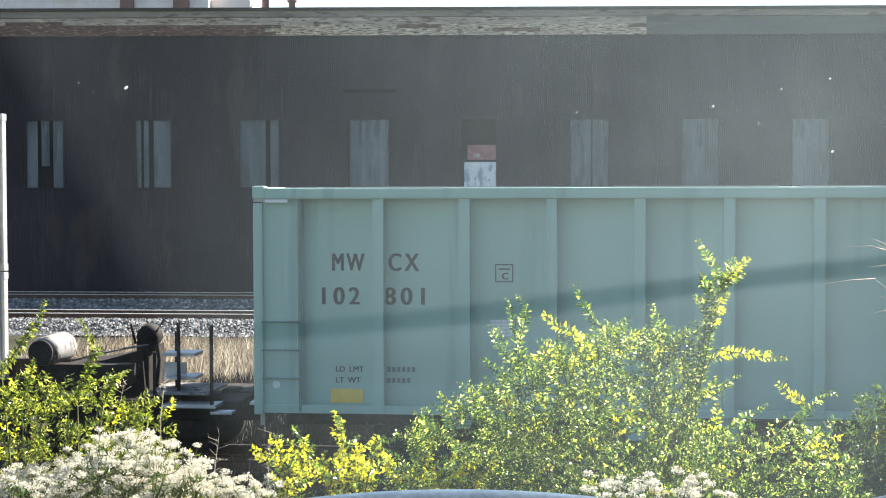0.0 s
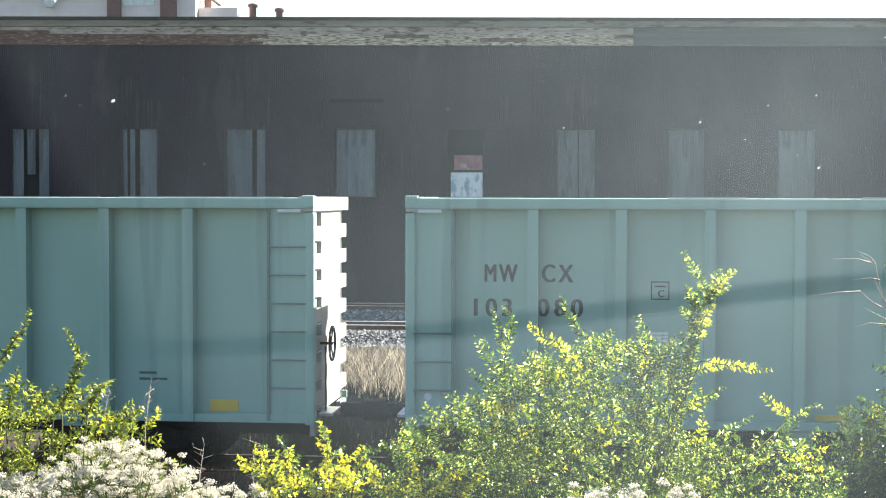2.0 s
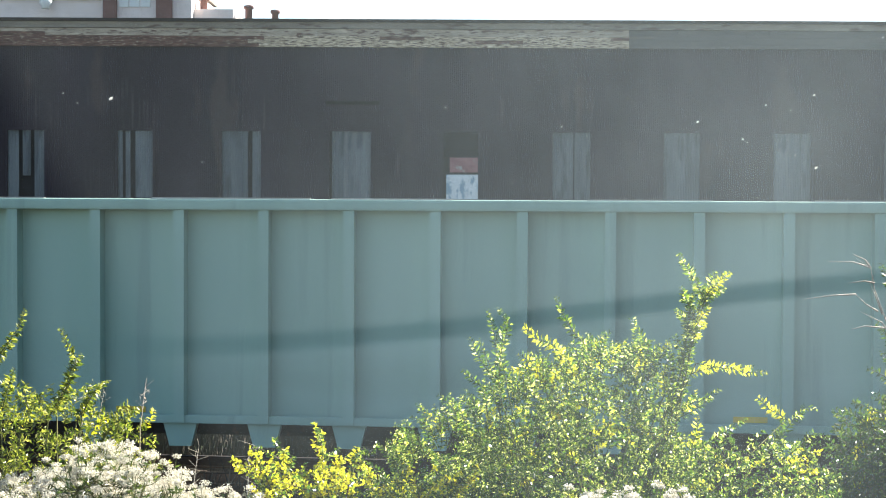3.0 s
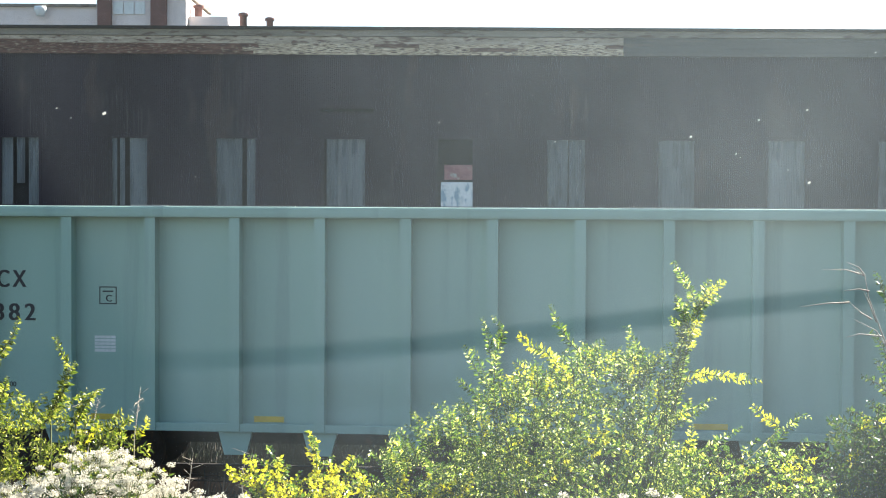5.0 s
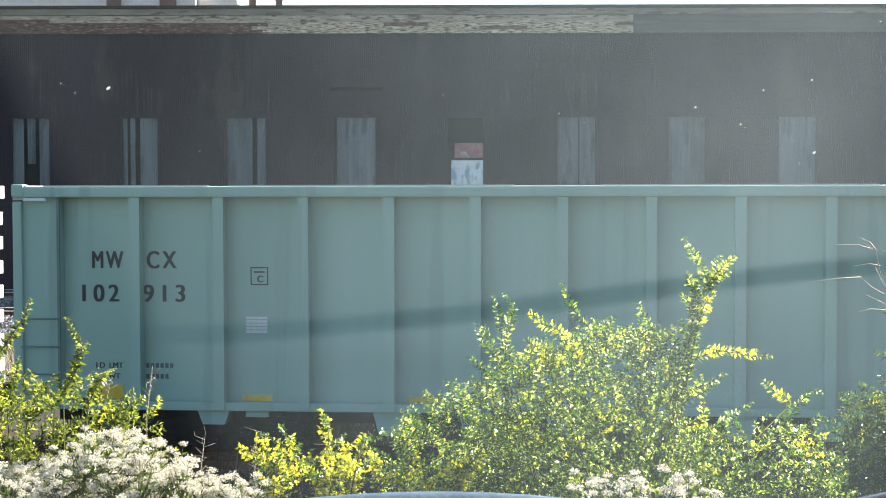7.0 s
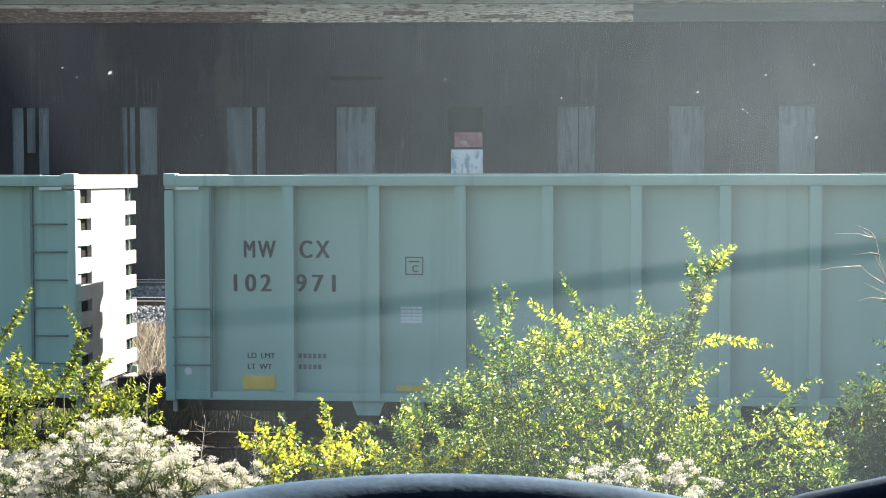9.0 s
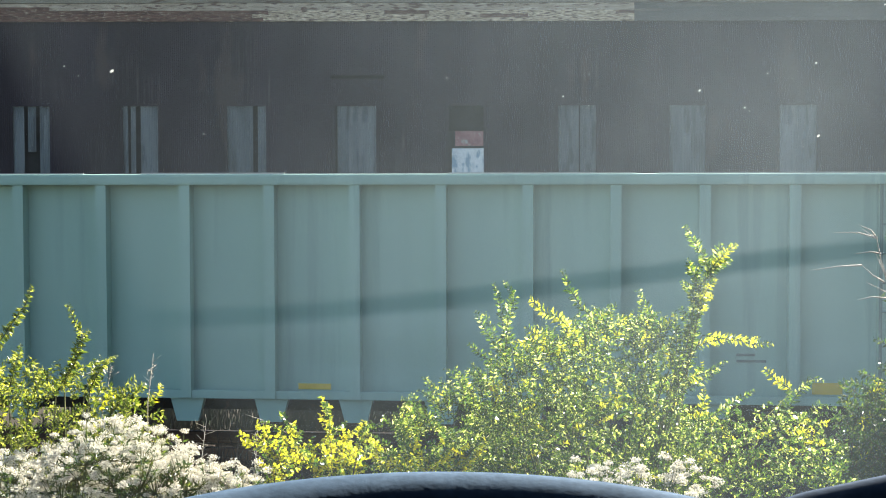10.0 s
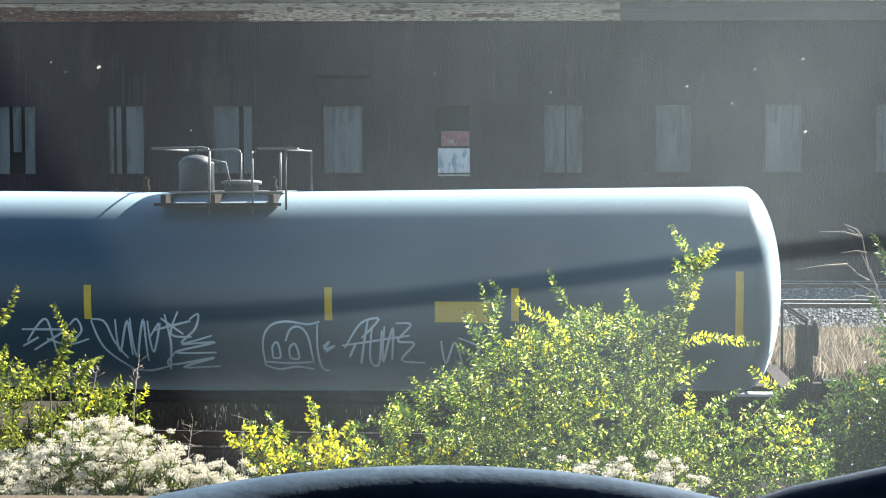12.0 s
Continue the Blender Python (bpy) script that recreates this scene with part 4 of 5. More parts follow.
    if details.get("block"):
        for i in range(5):
            for j in range(4):
                part("data_print", boxed(3.40 + 0.08 * j, 3.474 + 0.08 * j, yl - 0.002, yl + 0.002, 1.97 + 0.05 * i, 2.009 + 0.05 * i), WHITE_PRINT, car, "small white print")
    part("round_decal", lathe(bmesh.new(), [(yl - 0.002, 0.055), (yl + 0.004, 0.055)], "y", 20, (0.30, 0.068 - yl, 1.26)), WHITE_PRINT, car, "round white decal")
    for a, b, h0, h1 in ((1.07, 1.55, 0.985, 1.19), (3.34, 3.78, 0.975, 1.06), (5.78, 6.22, 0.975, 1.06), (L - 1.56, L - 1.14, 0.985, 1.15), (L - 3.88, L - 3.46, 0.975, 1.06), (L - 6.3, L - 5.82, 0.975, 1.06), (12.12, 12.6, 0.975, 1.06)):
        part("reflector", boxed(a, b, yl - 0.004, yl + 0.004, h0, h1), YELLOW, car, "yellow reflective patch")
    # underframe
    part("centre_sill", boxed(0.2, L - 0.2, 1.35, 1.85, 0.5, 0.86), STEEL, car)
    for k in range(4, 11):
        part("cross_bearer", boxed(first + pitch * k - 0.08, first + pitch * k + 0.08, 0.15, W - 0.15, 0.6, 0.86), STEEL, car)
    part("brake_cylinder", lathe(bmesh.new(), [(9.2, 0.17), (9.9, 0.17)], "x", 16, (0, 0.8, 0.62)), STEEL, car)
    for x in (2.94, L - 2.94):
        build_bogie(car, x)
        bm = bmesh.new()
        f = bm.faces.new([bm.verts.new((x + gx, 0.1, gz)) for gx, gz in ((-0.24, z0 - 0.03), (-0.16, z0 - 0.24), (0.16, z0 - 0.24), (0.24, z0 - 0.03))])
        ex = bmesh.ops.extrude_face_region(bm, geom=[f])
        bmesh.ops.translate(bm, vec=(0, W - 0.2, 0), verts=[q for q in ex["geom"] if isinstance(q, bmesh.types.BMVert)])
        bmesh.ops.recalc_face_normals(bm, faces=bm.faces[:])
        part("body_bolster", bm, TEAL, car)
    for x in (3.58, L - 3.58):
        part("jacking_pad", boxed(x - 0.17, x + 0.17, 0.12, 0.26, z0 - 0.13, z0 - 0.03, 0.01), TEAL, car)
    return car


def build_tank():
    """The tank wagon; its x runs from the first head."""
    car = thing("tank_wagon", "blue-grey railway tank wagon with graffiti and a top platform, rolling", "railway wagon")
    L, R, cz = 17.5, 1.53, 2.38
    cy = WIDTH / 2
    prof = [(0.0, 0.02)] + [(0.55 * (1 - math.cos(a)), R * math.sin(a)) for a in np.linspace(0.12, math.pi / 2, 12)]
    prof += [(x, R) for x in np.linspace(1.2, L - 1.2, 9)]
    prof += [(L - p, r) for p, r in prof[:13][::-1]]

    def sag(x):
        """The shell slopes down from both heads to its middle."""
        return -0.085 * max(0.0, 1 - abs(x - L / 2) / (L / 2))

    def bent(bm):
        for v in bm.verts:
            v.co.z += sag(v.co.x)
        return bm
    part("tank_shell", bent(lathe(bmesh.new(), prof, "x", 96, (0, cy, cz))), TANK_BLUE, car)

    def on_shell(z, lift=0.006, x=L / 2):
        return cy - math.sqrt(max(0.0, (R + lift) ** 2 - (z - cz - sag(x)) ** 2))

    def decal(name, x0, x1, z0, z1, material, label="", lift=0.008):
        bm = bmesh.new()
        rows = [[bm.verts.new((x, on_shell(z, lift, x), z)) for x in (x0, x1)] for z in np.linspace(z0, z1, 8)]
        for a, b in zip(rows, rows[1:]):
            bm.faces.new((a[0], a[1], b[1], b[0]))
        return part(name, bm, material, car, label)
    for x, z0, z1 in ((0.76, 1.82, 2.74), (4.06, 2.0, 2.48), (7.38, 2.0, 2.5), (10.93, 2.0, 2.48), (13.62, 2.0, 2.48), (16.78, 1.8, 2.72)):
        decal("reflector", x - 0.055, x + 0.055, z0, z1, YELLOW, "yellow reflective strip")
    decal("placard", 12.47, 13.27, 1.98, 2.28, YELLOW, "plain yellow panel")
    for wds, x in (("NATX", 1.62), ("250392", 2.57)):
        lettering("reporting_mark", wds, 0.31, pose(x, on_shell(2.1, 0.012, x), 1.98, 0), YELLOW, car, 0.008, "yellow stencilled lettering", 0.8, 1.15)
    for i in range(3):
        decal("stencil_bar", 2.2, 2.75 - 0.1 * i, 1.80 - 0.1 * i, 1.83 - 0.1 * i, GREY_PRINT, "illegible stencilled line")

    def stroke(points, w=0.02):
        bm = bmesh.new()
        pts = np.array(points, float)
        dense = []
        for i in range(len(pts) - 1):
            p0, p1, p2, p3 = pts[max(i - 1, 0)], pts[i], pts[i + 1], pts[min(i + 2, len(pts) - 1)]
            for t in np.linspace(0, 1, 7)[:-1]:
                dense.append(0.5 * (2 * p1 + (p2 - p0) * t + (2 * p0 - 5 * p1 + 4 * p2 - p3) * t * t + (3 * p1 - p0 - 3 * p2 + p3) * t ** 3))
        dense.append(pts[-1])
        prev = None
        for i, p in enumerate(dense):
            d = dense[min(i + 1, len(dense) - 1)] - dense[max(i - 1, 0)]
            n = np.array((-d[1], d[0])) / (np.linalg.norm(d) + 1e-9) * 0.85 * w * (0.7 + 0.3 * math.sin(math.pi * i / len(dense)))
            pair = [bm.verts.new((q[0], on_shell(q[1], 0.012, q[0]), q[1])) for q in (p - n, p + n)]
            if prev:
                bm.faces.new((prev[0], prev[1], pair[1], pair[0]))
            prev = pair
        part("graffiti_stroke", bm, GRAFFITI, car, "pale blue sprayed graffiti line")
    star = [[(6.42, 1.66), (6.74, 2.0), (6.84, 1.5)], [(6.36, 1.84), (7.0, 1.84)], [(6.5, 1.52), (6.98, 1.8)], [(6.34, 1.58), (6.6, 1.72)],
            [(7.08, 1.9), (7.2, 2.0), (7.26, 1.82), (7.08, 1.62), (7.36, 1.7)], [(6.72, 1.7), (6.98, 1.6)]]
    scrawl = [[(7.42, 1.98), (7.58, 1.55), (7.95, 1.22)], [(7.42, 2.0), (7.62, 1.96), (7.74, 1.66), (7.9, 1.4)], [(7.78, 2.0), (7.8, 1.5), (7.96, 1.98), (7.98, 1.45)],
              [(8.0, 2.02), (8.04, 1.42), (8.2, 2.0), (8.2, 1.36)], [(8.26, 1.98), (8.3, 1.5), (8.44, 1.94), (8.28, 1.74)], [(8.52, 2.08), (8.58, 1.64), (8.5, 1.22)],
              [(8.36, 1.84), (8.9, 1.98)], [(8.46, 2.02), (8.78, 1.78)], [(8.72, 2.12), (8.6, 1.78), (8.9, 1.74)], [(8.88, 2.0), (9.02, 2.08), (8.96, 1.86), (8.74, 1.64), (9.2, 1.76)],
              [(8.74, 1.62), (9.24, 1.66), (8.62, 1.5), (9.24, 1.5)], [(8.62, 1.5), (8.5, 1.3), (9.2, 1.42), (8.7, 1.26), (9.26, 1.28)], [(7.92, 1.22), (8.2, 1.2), (8.5, 1.28)]]
    figure = [[(9.94, 1.3), (9.95, 1.7), (10.08, 1.92), (10.32, 1.98), (10.62, 1.94), (10.8, 1.98)], [(10.28, 1.68), (10.36, 1.86), (10.5, 1.9), (10.62, 1.74), (10.66, 1.34)],
              [(10.76, 1.94), (10.74, 1.5), (10.78, 1.26), (10.88, 1.22)], [(9.94, 1.3), (10.14, 1.24), (10.4, 1.28), (10.66, 1.24)], [(9.96, 1.36), (10.3, 1.34), (10.64, 1.36)],
              [(10.07, 1.42), (10.08, 1.6), (10.16, 1.66), (10.18, 1.44), (10.07, 1.42)], [(10.32, 1.42), (10.33, 1.58), (10.42, 1.64), (10.45, 1.42), (10.32, 1.42)],
              [(10.82, 1.6), (10.92, 1.68), (10.84, 1.56), (11.0, 1.62), (10.86, 1.52)]]
    tag = [[(11.14, 1.58), (11.4, 1.96), (11.66, 2.02), (11.4, 1.74)], [(11.5, 2.0), (11.36, 1.34)], [(11.56, 1.92), (11.5, 1.4), (11.62, 1.34), (11.7, 1.86)],
           [(11.74, 1.92), (11.68, 1.36), (11.86, 1.9), (11.82, 1.4)], [(11.9, 1.96), (12.12, 1.94), (11.92, 1.7), (12.16, 1.66), (11.96, 1.4), (12.3, 1.36)],
           [(11.1, 1.62), (12.1, 1.78)], [(11.2, 1.44), (11.3, 1.64)], [(12.55, 1.7), (12.6, 1.35), (12.75, 1.68), (12.85, 1.3)], [(12.8, 1.75), (13.1, 1.6), (12.9, 1.4)]]
    strokes = star + scrawl + figure + tag
    for s in strokes:
        stroke(s)
    # top fittings: dome, valves, walkway and handrails
    top = cz + R - 0.08
    x = 8.62
    dome = part("dome", lathe(bmesh.new(), [(top - 0.12, 0.27), (top + 0.42, 0.27), (top + 0.45, 0.275), (top + 0.53, 0.22), (top + 0.57, 0.1), (top + 0.58, 0.02)], "z", 32, (x + 0.02, cy, 0)), DOME_PAINT, car, "dark round valve housing")
    part("finial", tube(bmesh.new(), [(x + 0.02, cy, top + 0.57), (x + 0.02, cy, top + 0.70)], 0.02, 8), STEEL, dome)
    part("manway", lathe(bmesh.new(), [(top - 0.1, 0.26), (top + 0.12, 0.26), (top + 0.12, 0.31), (top + 0.17, 0.31), (top + 0.19, 0.2)], "z", 28, (x + 0.72, cy, 0)), RAIL_GREY, car, "bolted manway lid")
    for dx in (-0.78, 1.22):
        part("valve", lathe(bmesh.new(), [(top - 0.05, 0.05), (top + 0.08, 0.07), (top + 0.12, 0.04), (top + 0.2, 0.06), (top + 0.24, 0.02)], "z", 12, (x + dx, cy, 0)), STEEL, car)
    for y0, y1, dz in ((cy - 1.05, cy - 0.50, -0.20), (cy + 0.50, cy + 1.05, -0.20), (cy - 0.46, cy + 0.75, -0.01)):
        part("walkway", boxed(x - 0.30, x + 1.45, y0, y1, top + dz, top + dz + 0.03, 0.006), RAIL_GREY, car, "grey grating walkway")
    for dx in (-0.28, 0.46, 1.34):
        part("cross_beam", boxed(x + dx, x + dx + 0.08, cy - 1.0, cy + 1.0, top - 0.17, top - 0.02), STEEL, car)
    for y0 in (cy - 1.08, cy + 1.08):
        for dx in (0.48, 1.12):
            part("rail_post", tube(bmesh.new(), [(x + dx, y0, top - 0.32), (x + dx, y0, top + 0.62)], 0.018, 8), RAIL_GREY, car)
        part("handrail", tube(bmesh.new(), [(x - 0.38, y0, top + 0.66), (x + 0.38, y0, top + 0.67), (x + 0.46, y0, top + 0.65), (x + 0.48, y0, top + 0.58)], 0.018, 8), RAIL_GREY, car)
    part("handrail", tube(bmesh.new(), [(x - 0.38, cy - 1.08, top + 0.66), (x - 0.38, cy + 1.08, top + 0.66)], 0.018, 8), RAIL_GREY, car)
    part("handrail", tube(bmesh.new(), [(x + 1.62, cy - 1.08, top - 0.25), (x + 1.62, cy - 1.08, top + 0.64), (x + 1.62, cy + 1.08, top + 0.64), (x + 1.62, cy + 1.08, top - 0.25)], 0.018, 8), RAIL_GREY, car)
    part("rail_shelf", boxed(x + 1.2, x + 1.8, cy - 1.12, cy - 0.95, top + 0.635, top + 0.665, 0.006), RAIL_GREY, car)
    part("vent_pipe", tube(bmesh.new(), [(x + 0.30, cy - 0.4, top + 0.5), (x + 0.55, cy - 0.35, top + 0.45), (x + 0.62, cy - 0.3, top + 0.1)], 0.02, 8), RAIL_GREY, car)
    part("side_beam", boxed(x - 0.35, x + 1.55, cy - 1.12, cy - 1.08, top - 0.19, top - 0.145), STEEL, car)
    # underframe, ends
    part("centre_sill", boxed(-0.15, L + 0.15, cy - 0.35, cy + 0.35, 0.62, 0.95), STEEL, car)
    for x0, s in ((0.0, 1), (L, -1)):
        part("end_sill", boxed(min(x0 - s * 0.14, x0 + s * 0.1), max(x0 - s * 0.14, x0 + s * 0.1), 0.1, WIDTH - 0.1, 0.72, 1.05, 0.015), STEEL, car)
        for y in (0.15, WIDTH - 0.15):
            part("end_post", tube(bmesh.new(), [(x0 - s * 0.22, y, 0.5), (x0 - s * 0.22, y, 2.05), (x0 + s * 0.1, y, 2.25)], 0.022, 8), STEEL, car)
        part("end_rail", tube(bmesh.new(), [(x0 - s * 0.22, 0.15, 2.0), (x0 - s * 0.22, WIDTH - 0.15, 2.0)], 0.022, 8), STEEL, car)
        build_coupler(car, x0 - s * 0.2, -s)
        build_bogie(car, x0 + s * 2.0)
    part("brake_stand", boxed(L + 0.12, L + 0.34, 0.35, 0.62, 0.95, 1.95, 0.02), STEEL, car)
    part("brake_wheel", lathe(bmesh.new(), [(L + 0.36, 0.05), (L + 0.36, 0.25), (L + 0.40, 0.27), (L + 0.42, 0.05)], "x", 24, (0, 0.5, 1.75)), STEEL, car)
    part("end_step", boxed(L - 0.75, L - 0.2, 0.02, 0.3, 0.96, 1.0, 0.006), GALV, car)
    part("side_ledge", boxed(6.2, 14.4, 0.35, 0.55, 0.80, 0.86), STEEL, car)
    return car


def build_well_car():
    """The open end of the container wagon ahead; its x runs back from its last coupler."""
    car = thing("container_wagon", "rusty open-decked end platform of a container wagon, rolling", "railway wagon")
    W = WIDTH
    part("end_deck", boxed(-3.4, -0.3, 0.5, W - 0.5, 0.80, 0.95, 0.01), STEEL, car)
    part("centre_sill", boxed(-3.6, -0.1, 1.3, 1.9, 0.55, 0.8), STEEL, car)
    part("step", boxed(-1.35, -0.55, 0.05, 0.75, 0.90, 0.95, 0.006), GALV, car, "galvanised side step")
    part("step", boxed(-0.62, -0.3, 0.0, 0.25, 0.82, 0.86, 0.006), GALV, car)
    for x, y, h in ((-0.62, 0.1, 2.10), (-1.22, 0.5, 2.12), (-1.36, 0.9, 1.95), (-1.5, 0.2, 1.7)):
        part("post", tube(bmesh.new(), [(x, y, 0.8), (x, y, h)], 0.028, 8), STEEL, car)
    part("brake_stand", boxed(-2.02, -1.82, 1.0, 1.3, 0.9, 1.8, 0.05), STEEL, car)
    part("gear_case", lathe(bmesh.new(), [(0.98, 0.03), (1.0, 0.15), (1.25, 0.19), (1.3, 0.03)], "y", 20, (-1.86, 0, 1.86)), STEEL, car)
    part("chain_guide", tube(bmesh.new(), [(-1.72, 1.0, 0.95), (-1.66, 1.0, 1.5), (-1.74, 1.05, 1.9), (-1.6, 1.1, 2.12)], 0.03, 8), STEEL, car)
    part("release_lever", tube(bmesh.new(), [(-2.02, 0.98, 1.75), (-2.08, 0.95, 2.05)], 0.022, 8), STEEL, car)
    part("walk_plate", boxed(-1.66, -0.72, 0.3, 1.5, 1.06, 1.10, 0.006), RESERVOIR, car, "grimy grey walk plate")
    part("riser_plate", boxed(-1.5, -1.16, 0.7, 0.73, 1.32, 1.5), GALV, car)
    for k in range(5):
        part("rail_bar", tube(bmesh.new(), [(-2.95 + 0.2 * k, 0.75, 1.5 + 0.05 * k), (-2.55 + 0.2 * k, 0.75, 1.62 + 0.035 * k)], 0.014, 6), RAIL_GREY, car)
    part("valve_block", boxed(-3.0, -2.5, 0.35, 0.55, 1.02, 1.07, 0.01), GALV, car)
    part("brake_wheel", lathe(bmesh.new(), [(-1.80, 0.03), (-1.80, 0.15), (-1.77, 0.17), (-1.75, 0.03)], "x", 24, (0, 1.15, 1.78)), STEEL, car)
    part("air_reservoir", lathe(bmesh.new(), [(0.1, 0.02), (0.12, 0.19), (0.2, 0.22), (1.0, 0.22), (1.08, 0.19), (1.1, 0.02)], "y", 28, (-3.20, 0.1, 1.69)), RESERVOIR, car, "round grey air reservoir")
    for z in (1.25, 1.6):
        part("cross_step", boxed(-1.5, -1.0, 0.6, 1.1, z, z + 0.05), GALV, car)
    part("bracket", boxed(-3.3, -1.9, 0.3, 0.6, 1.2, 1.5, 0.02), STEEL, car)
    bm = bmesh.new()
    f = bm.faces.new([bm.verts.new((px, 0.9, pz)) for px, pz in ((-3.4, 0.95), (-1.85, 0.95), (-1.9, 1.66), (-2.5, 1.5), (-3.4, 1.35))])
    ex = bmesh.ops.extrude_face_region(bm, geom=[f])
    bmesh.ops.translate(bm, vec=(0, 1.2, 0), verts=[g for g in ex["geom"] if isinstance(g, bmesh.types.BMVert)])
    bmesh.ops.recalc_face_normals(bm, faces=bm.faces[:])
    part("slope_box", bm, STEEL, car, "dark sloping end box")
    part("reservoir_end", lathe(bmesh.new(), [(0.085, 0.17), (0.095, 0.185), (0.13, 0.19)], "y", 28, (-3.20, 0, 1.69)), STEEL, car, "dark end of the air reservoir")
    part("well_side", boxed(-17.5, -3.45, 0.15, 0.35, 0.35, 1.3, 0.02), STEEL, car)
    part("well_side", boxed(-17.5, -3.45, W - 0.35, W - 0.15, 0.35, 1.3, 0.02), STEEL, car)
    part("well_floor", boxed(-17.5, -3.45, 0.35, W - 0.35, 0.1, 0.16), STEEL, car)
    build_coupler(car, -0.15, 1)
    build_bogie(car, -2.0)
    stack = []
    for k, z in enumerate((0.16, 2.76)):
        c = thing("shipping_container", "white corrugated steel shipping container stacked on the container wagon", "container", group="stacked containers")
        x0, x1, h = -16.94, -4.74, 2.58
        bm = bmesh.new()
        n = 88
        vs = []
        for i in range(n + 1):
            y = 0.42 + (0.036 if (i // 2) % 2 else 0.0)
            x = x0 + 0.15 + (x1 - x0 - 0.3) * i / n
            vs.append((bm.verts.new((x, y, z + 0.12)), bm.verts.new((x, y, z + h - 0.1))))
        for a, b in zip(vs, vs[1:]):
            bm.faces.new((a[0], b[0], b[1], a[1]))
        part("side_wall", bm, END_PAINT, c)
        for zr in (z + 0.01, z + h - 0.12):
            part("side_rail", boxed(x0 + 0.17, x1 - 0.17, 0.39, 0.47, zr, zr + 0.11), END_PAINT, c)
        part("box", boxed(x0 + 0.1, x1 - 0.06, 0.47, W - 0.4, z + 0.05, z + h - 0.03), END_PAINT, c)
        for x in (x0, x1 - 0.16):
            for y in (0.38, W - 0.54):
                part("corner_post", boxed(x, x + 0.16, y, y + 0.16, z + 0.12, z + h - 0.12, 0.01), GALV, c)
                for zz in (z, z + h - 0.12):
                    part("corner_casting", boxed(x - 0.01, x + 0.17, y - 0.01, y + 0.17, zz, zz + 0.118, 0.015), GALV, c)
        for zz in (0.5, 1.0, 1.5, 2.0):
            part("hinge", boxed(x1 - 0.005, x1 + 0.05, 0.4, 0.5, z + zz, z + zz + 0.09), STEEL, c)
        stack.append(c)
    return car, stack


# ---- inside the cab ----
def build_cab():
    cab = thing("lorry_cab", "dark parked lorry cab with steering wheel and dusty windscreen", "vehicle")
    part("bulkhead", boxed(-0.9, 0.9, 0.80, 0.95, 2.2, 3.60), DASH, cab)
    # unseen roof, rear and sides, added so the glass reflects a dark cab
    part("roof", boxed(-1.15, 1.15, -1.0, 0.80, EYE + 0.56, EYE + 0.62, 0.02), DASH, cab, "dark cab roof")
    part("rear_wall", boxed(-1.15, 1.15, -1.06, -1.0, 2.9, EYE + 0.62), DASH, cab, "dark cab rear wall")
    part("floor", boxed(-1.15, 1.15, -1.0, 0.80, 2.3, 2.9), DASH, cab)
    for x in (-1.21, 1.15):
        part("side_wall", boxed(x, x + 0.06, -1.06, 0.2, 2.3, EYE + 0.62), DASH, cab, "dark cab side")
    bm = bmesh.new()
    R, r = 0.205, 0.0165
    rings = []
    for i in range(96):
        a = i * math.tau / 96
        rings.append([bm.verts.new(((R + r * math.cos(k * math.tau / 16)) * math.cos(a), (R + r * math.cos(k * math.tau / 16)) * math.sin(a), r * math.sin(k * math.tau / 16))) for k in range(16)])
    for i in range(96):
        for k in range(16):
            bm.faces.new((rings[i][k], rings[(i + 1) % 96][k], rings[(i + 1) % 96][(k + 1) % 16], rings[i][(k + 1) % 16])).smooth = True
    wheel = part("steering_wheel", bm, WHEEL_RUBBER, cab, "dark blue-grey grippy steering wheel rim")
    wheel.matrix_basis = pose(-0.055, 0.42, 3.9245, 14, 0, 0)
    part("hub", lathe(bmesh.new(), [(-0.07, 0.05), (-0.06, 0.075), (-0.03, 0.07), (-0.02, 0.02)], "z", 28), DASH, wheel)
    part("column", tube(bmesh.new(), [(0, 0, -0.05), (0, 0.33, -0.31)], 0.035, 12), DASH, wheel)
    for a in (20, 160, 270):
        c, s = math.cos(radians(a)), math.sin(radians(a))
        part("spoke", tube(bmesh.new(), [(0.05 * c, 0.05 * s, -0.05), (0.2 * c, 0.2 * s, 0.0)], 0.012, 8), DASH, wheel)
    dash = part("dashboard", boxed(-0.9, 0.9, 0.74, 0.98, 3.60, EYE - 0.205, 0.02), DASH, cab, "dark plastic dashboard")
    part("hood", tube(bmesh.new(), [(0.015, 0.80, 3.890), (0.05, 0.80, 3.922), (0.10, 0.80, 3.940), (0.16, 0.80, 3.954), (0.26, 0.80, 3.972), (0.4, 0.80, 3.985)], 0.010, 10), DASH, dash, "rounded instrument hood")
    sheet = thing("paper_sheet", "buff paper sheet with illegible printing on the dashboard", "paper", pose(-0.30, 0.86, EYE - 0.2045, 0, 0, 3))
    part("sheet", boxed(-0.12, 0.14, -0.10, 0.10, 0.0, 0.0012), PAPER, sheet)
    for i in range(6):
        part("print_line", boxed(-0.10, 0.02 + 0.015 * ((i * 7) % 5), -0.07 + 0.026 * i, -0.062 + 0.026 * i, 0.0012, 0.0016), GREY_PRINT, sheet)
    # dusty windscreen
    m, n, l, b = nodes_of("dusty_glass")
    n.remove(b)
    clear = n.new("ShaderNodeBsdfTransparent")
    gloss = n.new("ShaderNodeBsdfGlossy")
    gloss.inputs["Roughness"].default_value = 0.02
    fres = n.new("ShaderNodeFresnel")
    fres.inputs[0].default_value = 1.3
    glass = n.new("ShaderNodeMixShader")
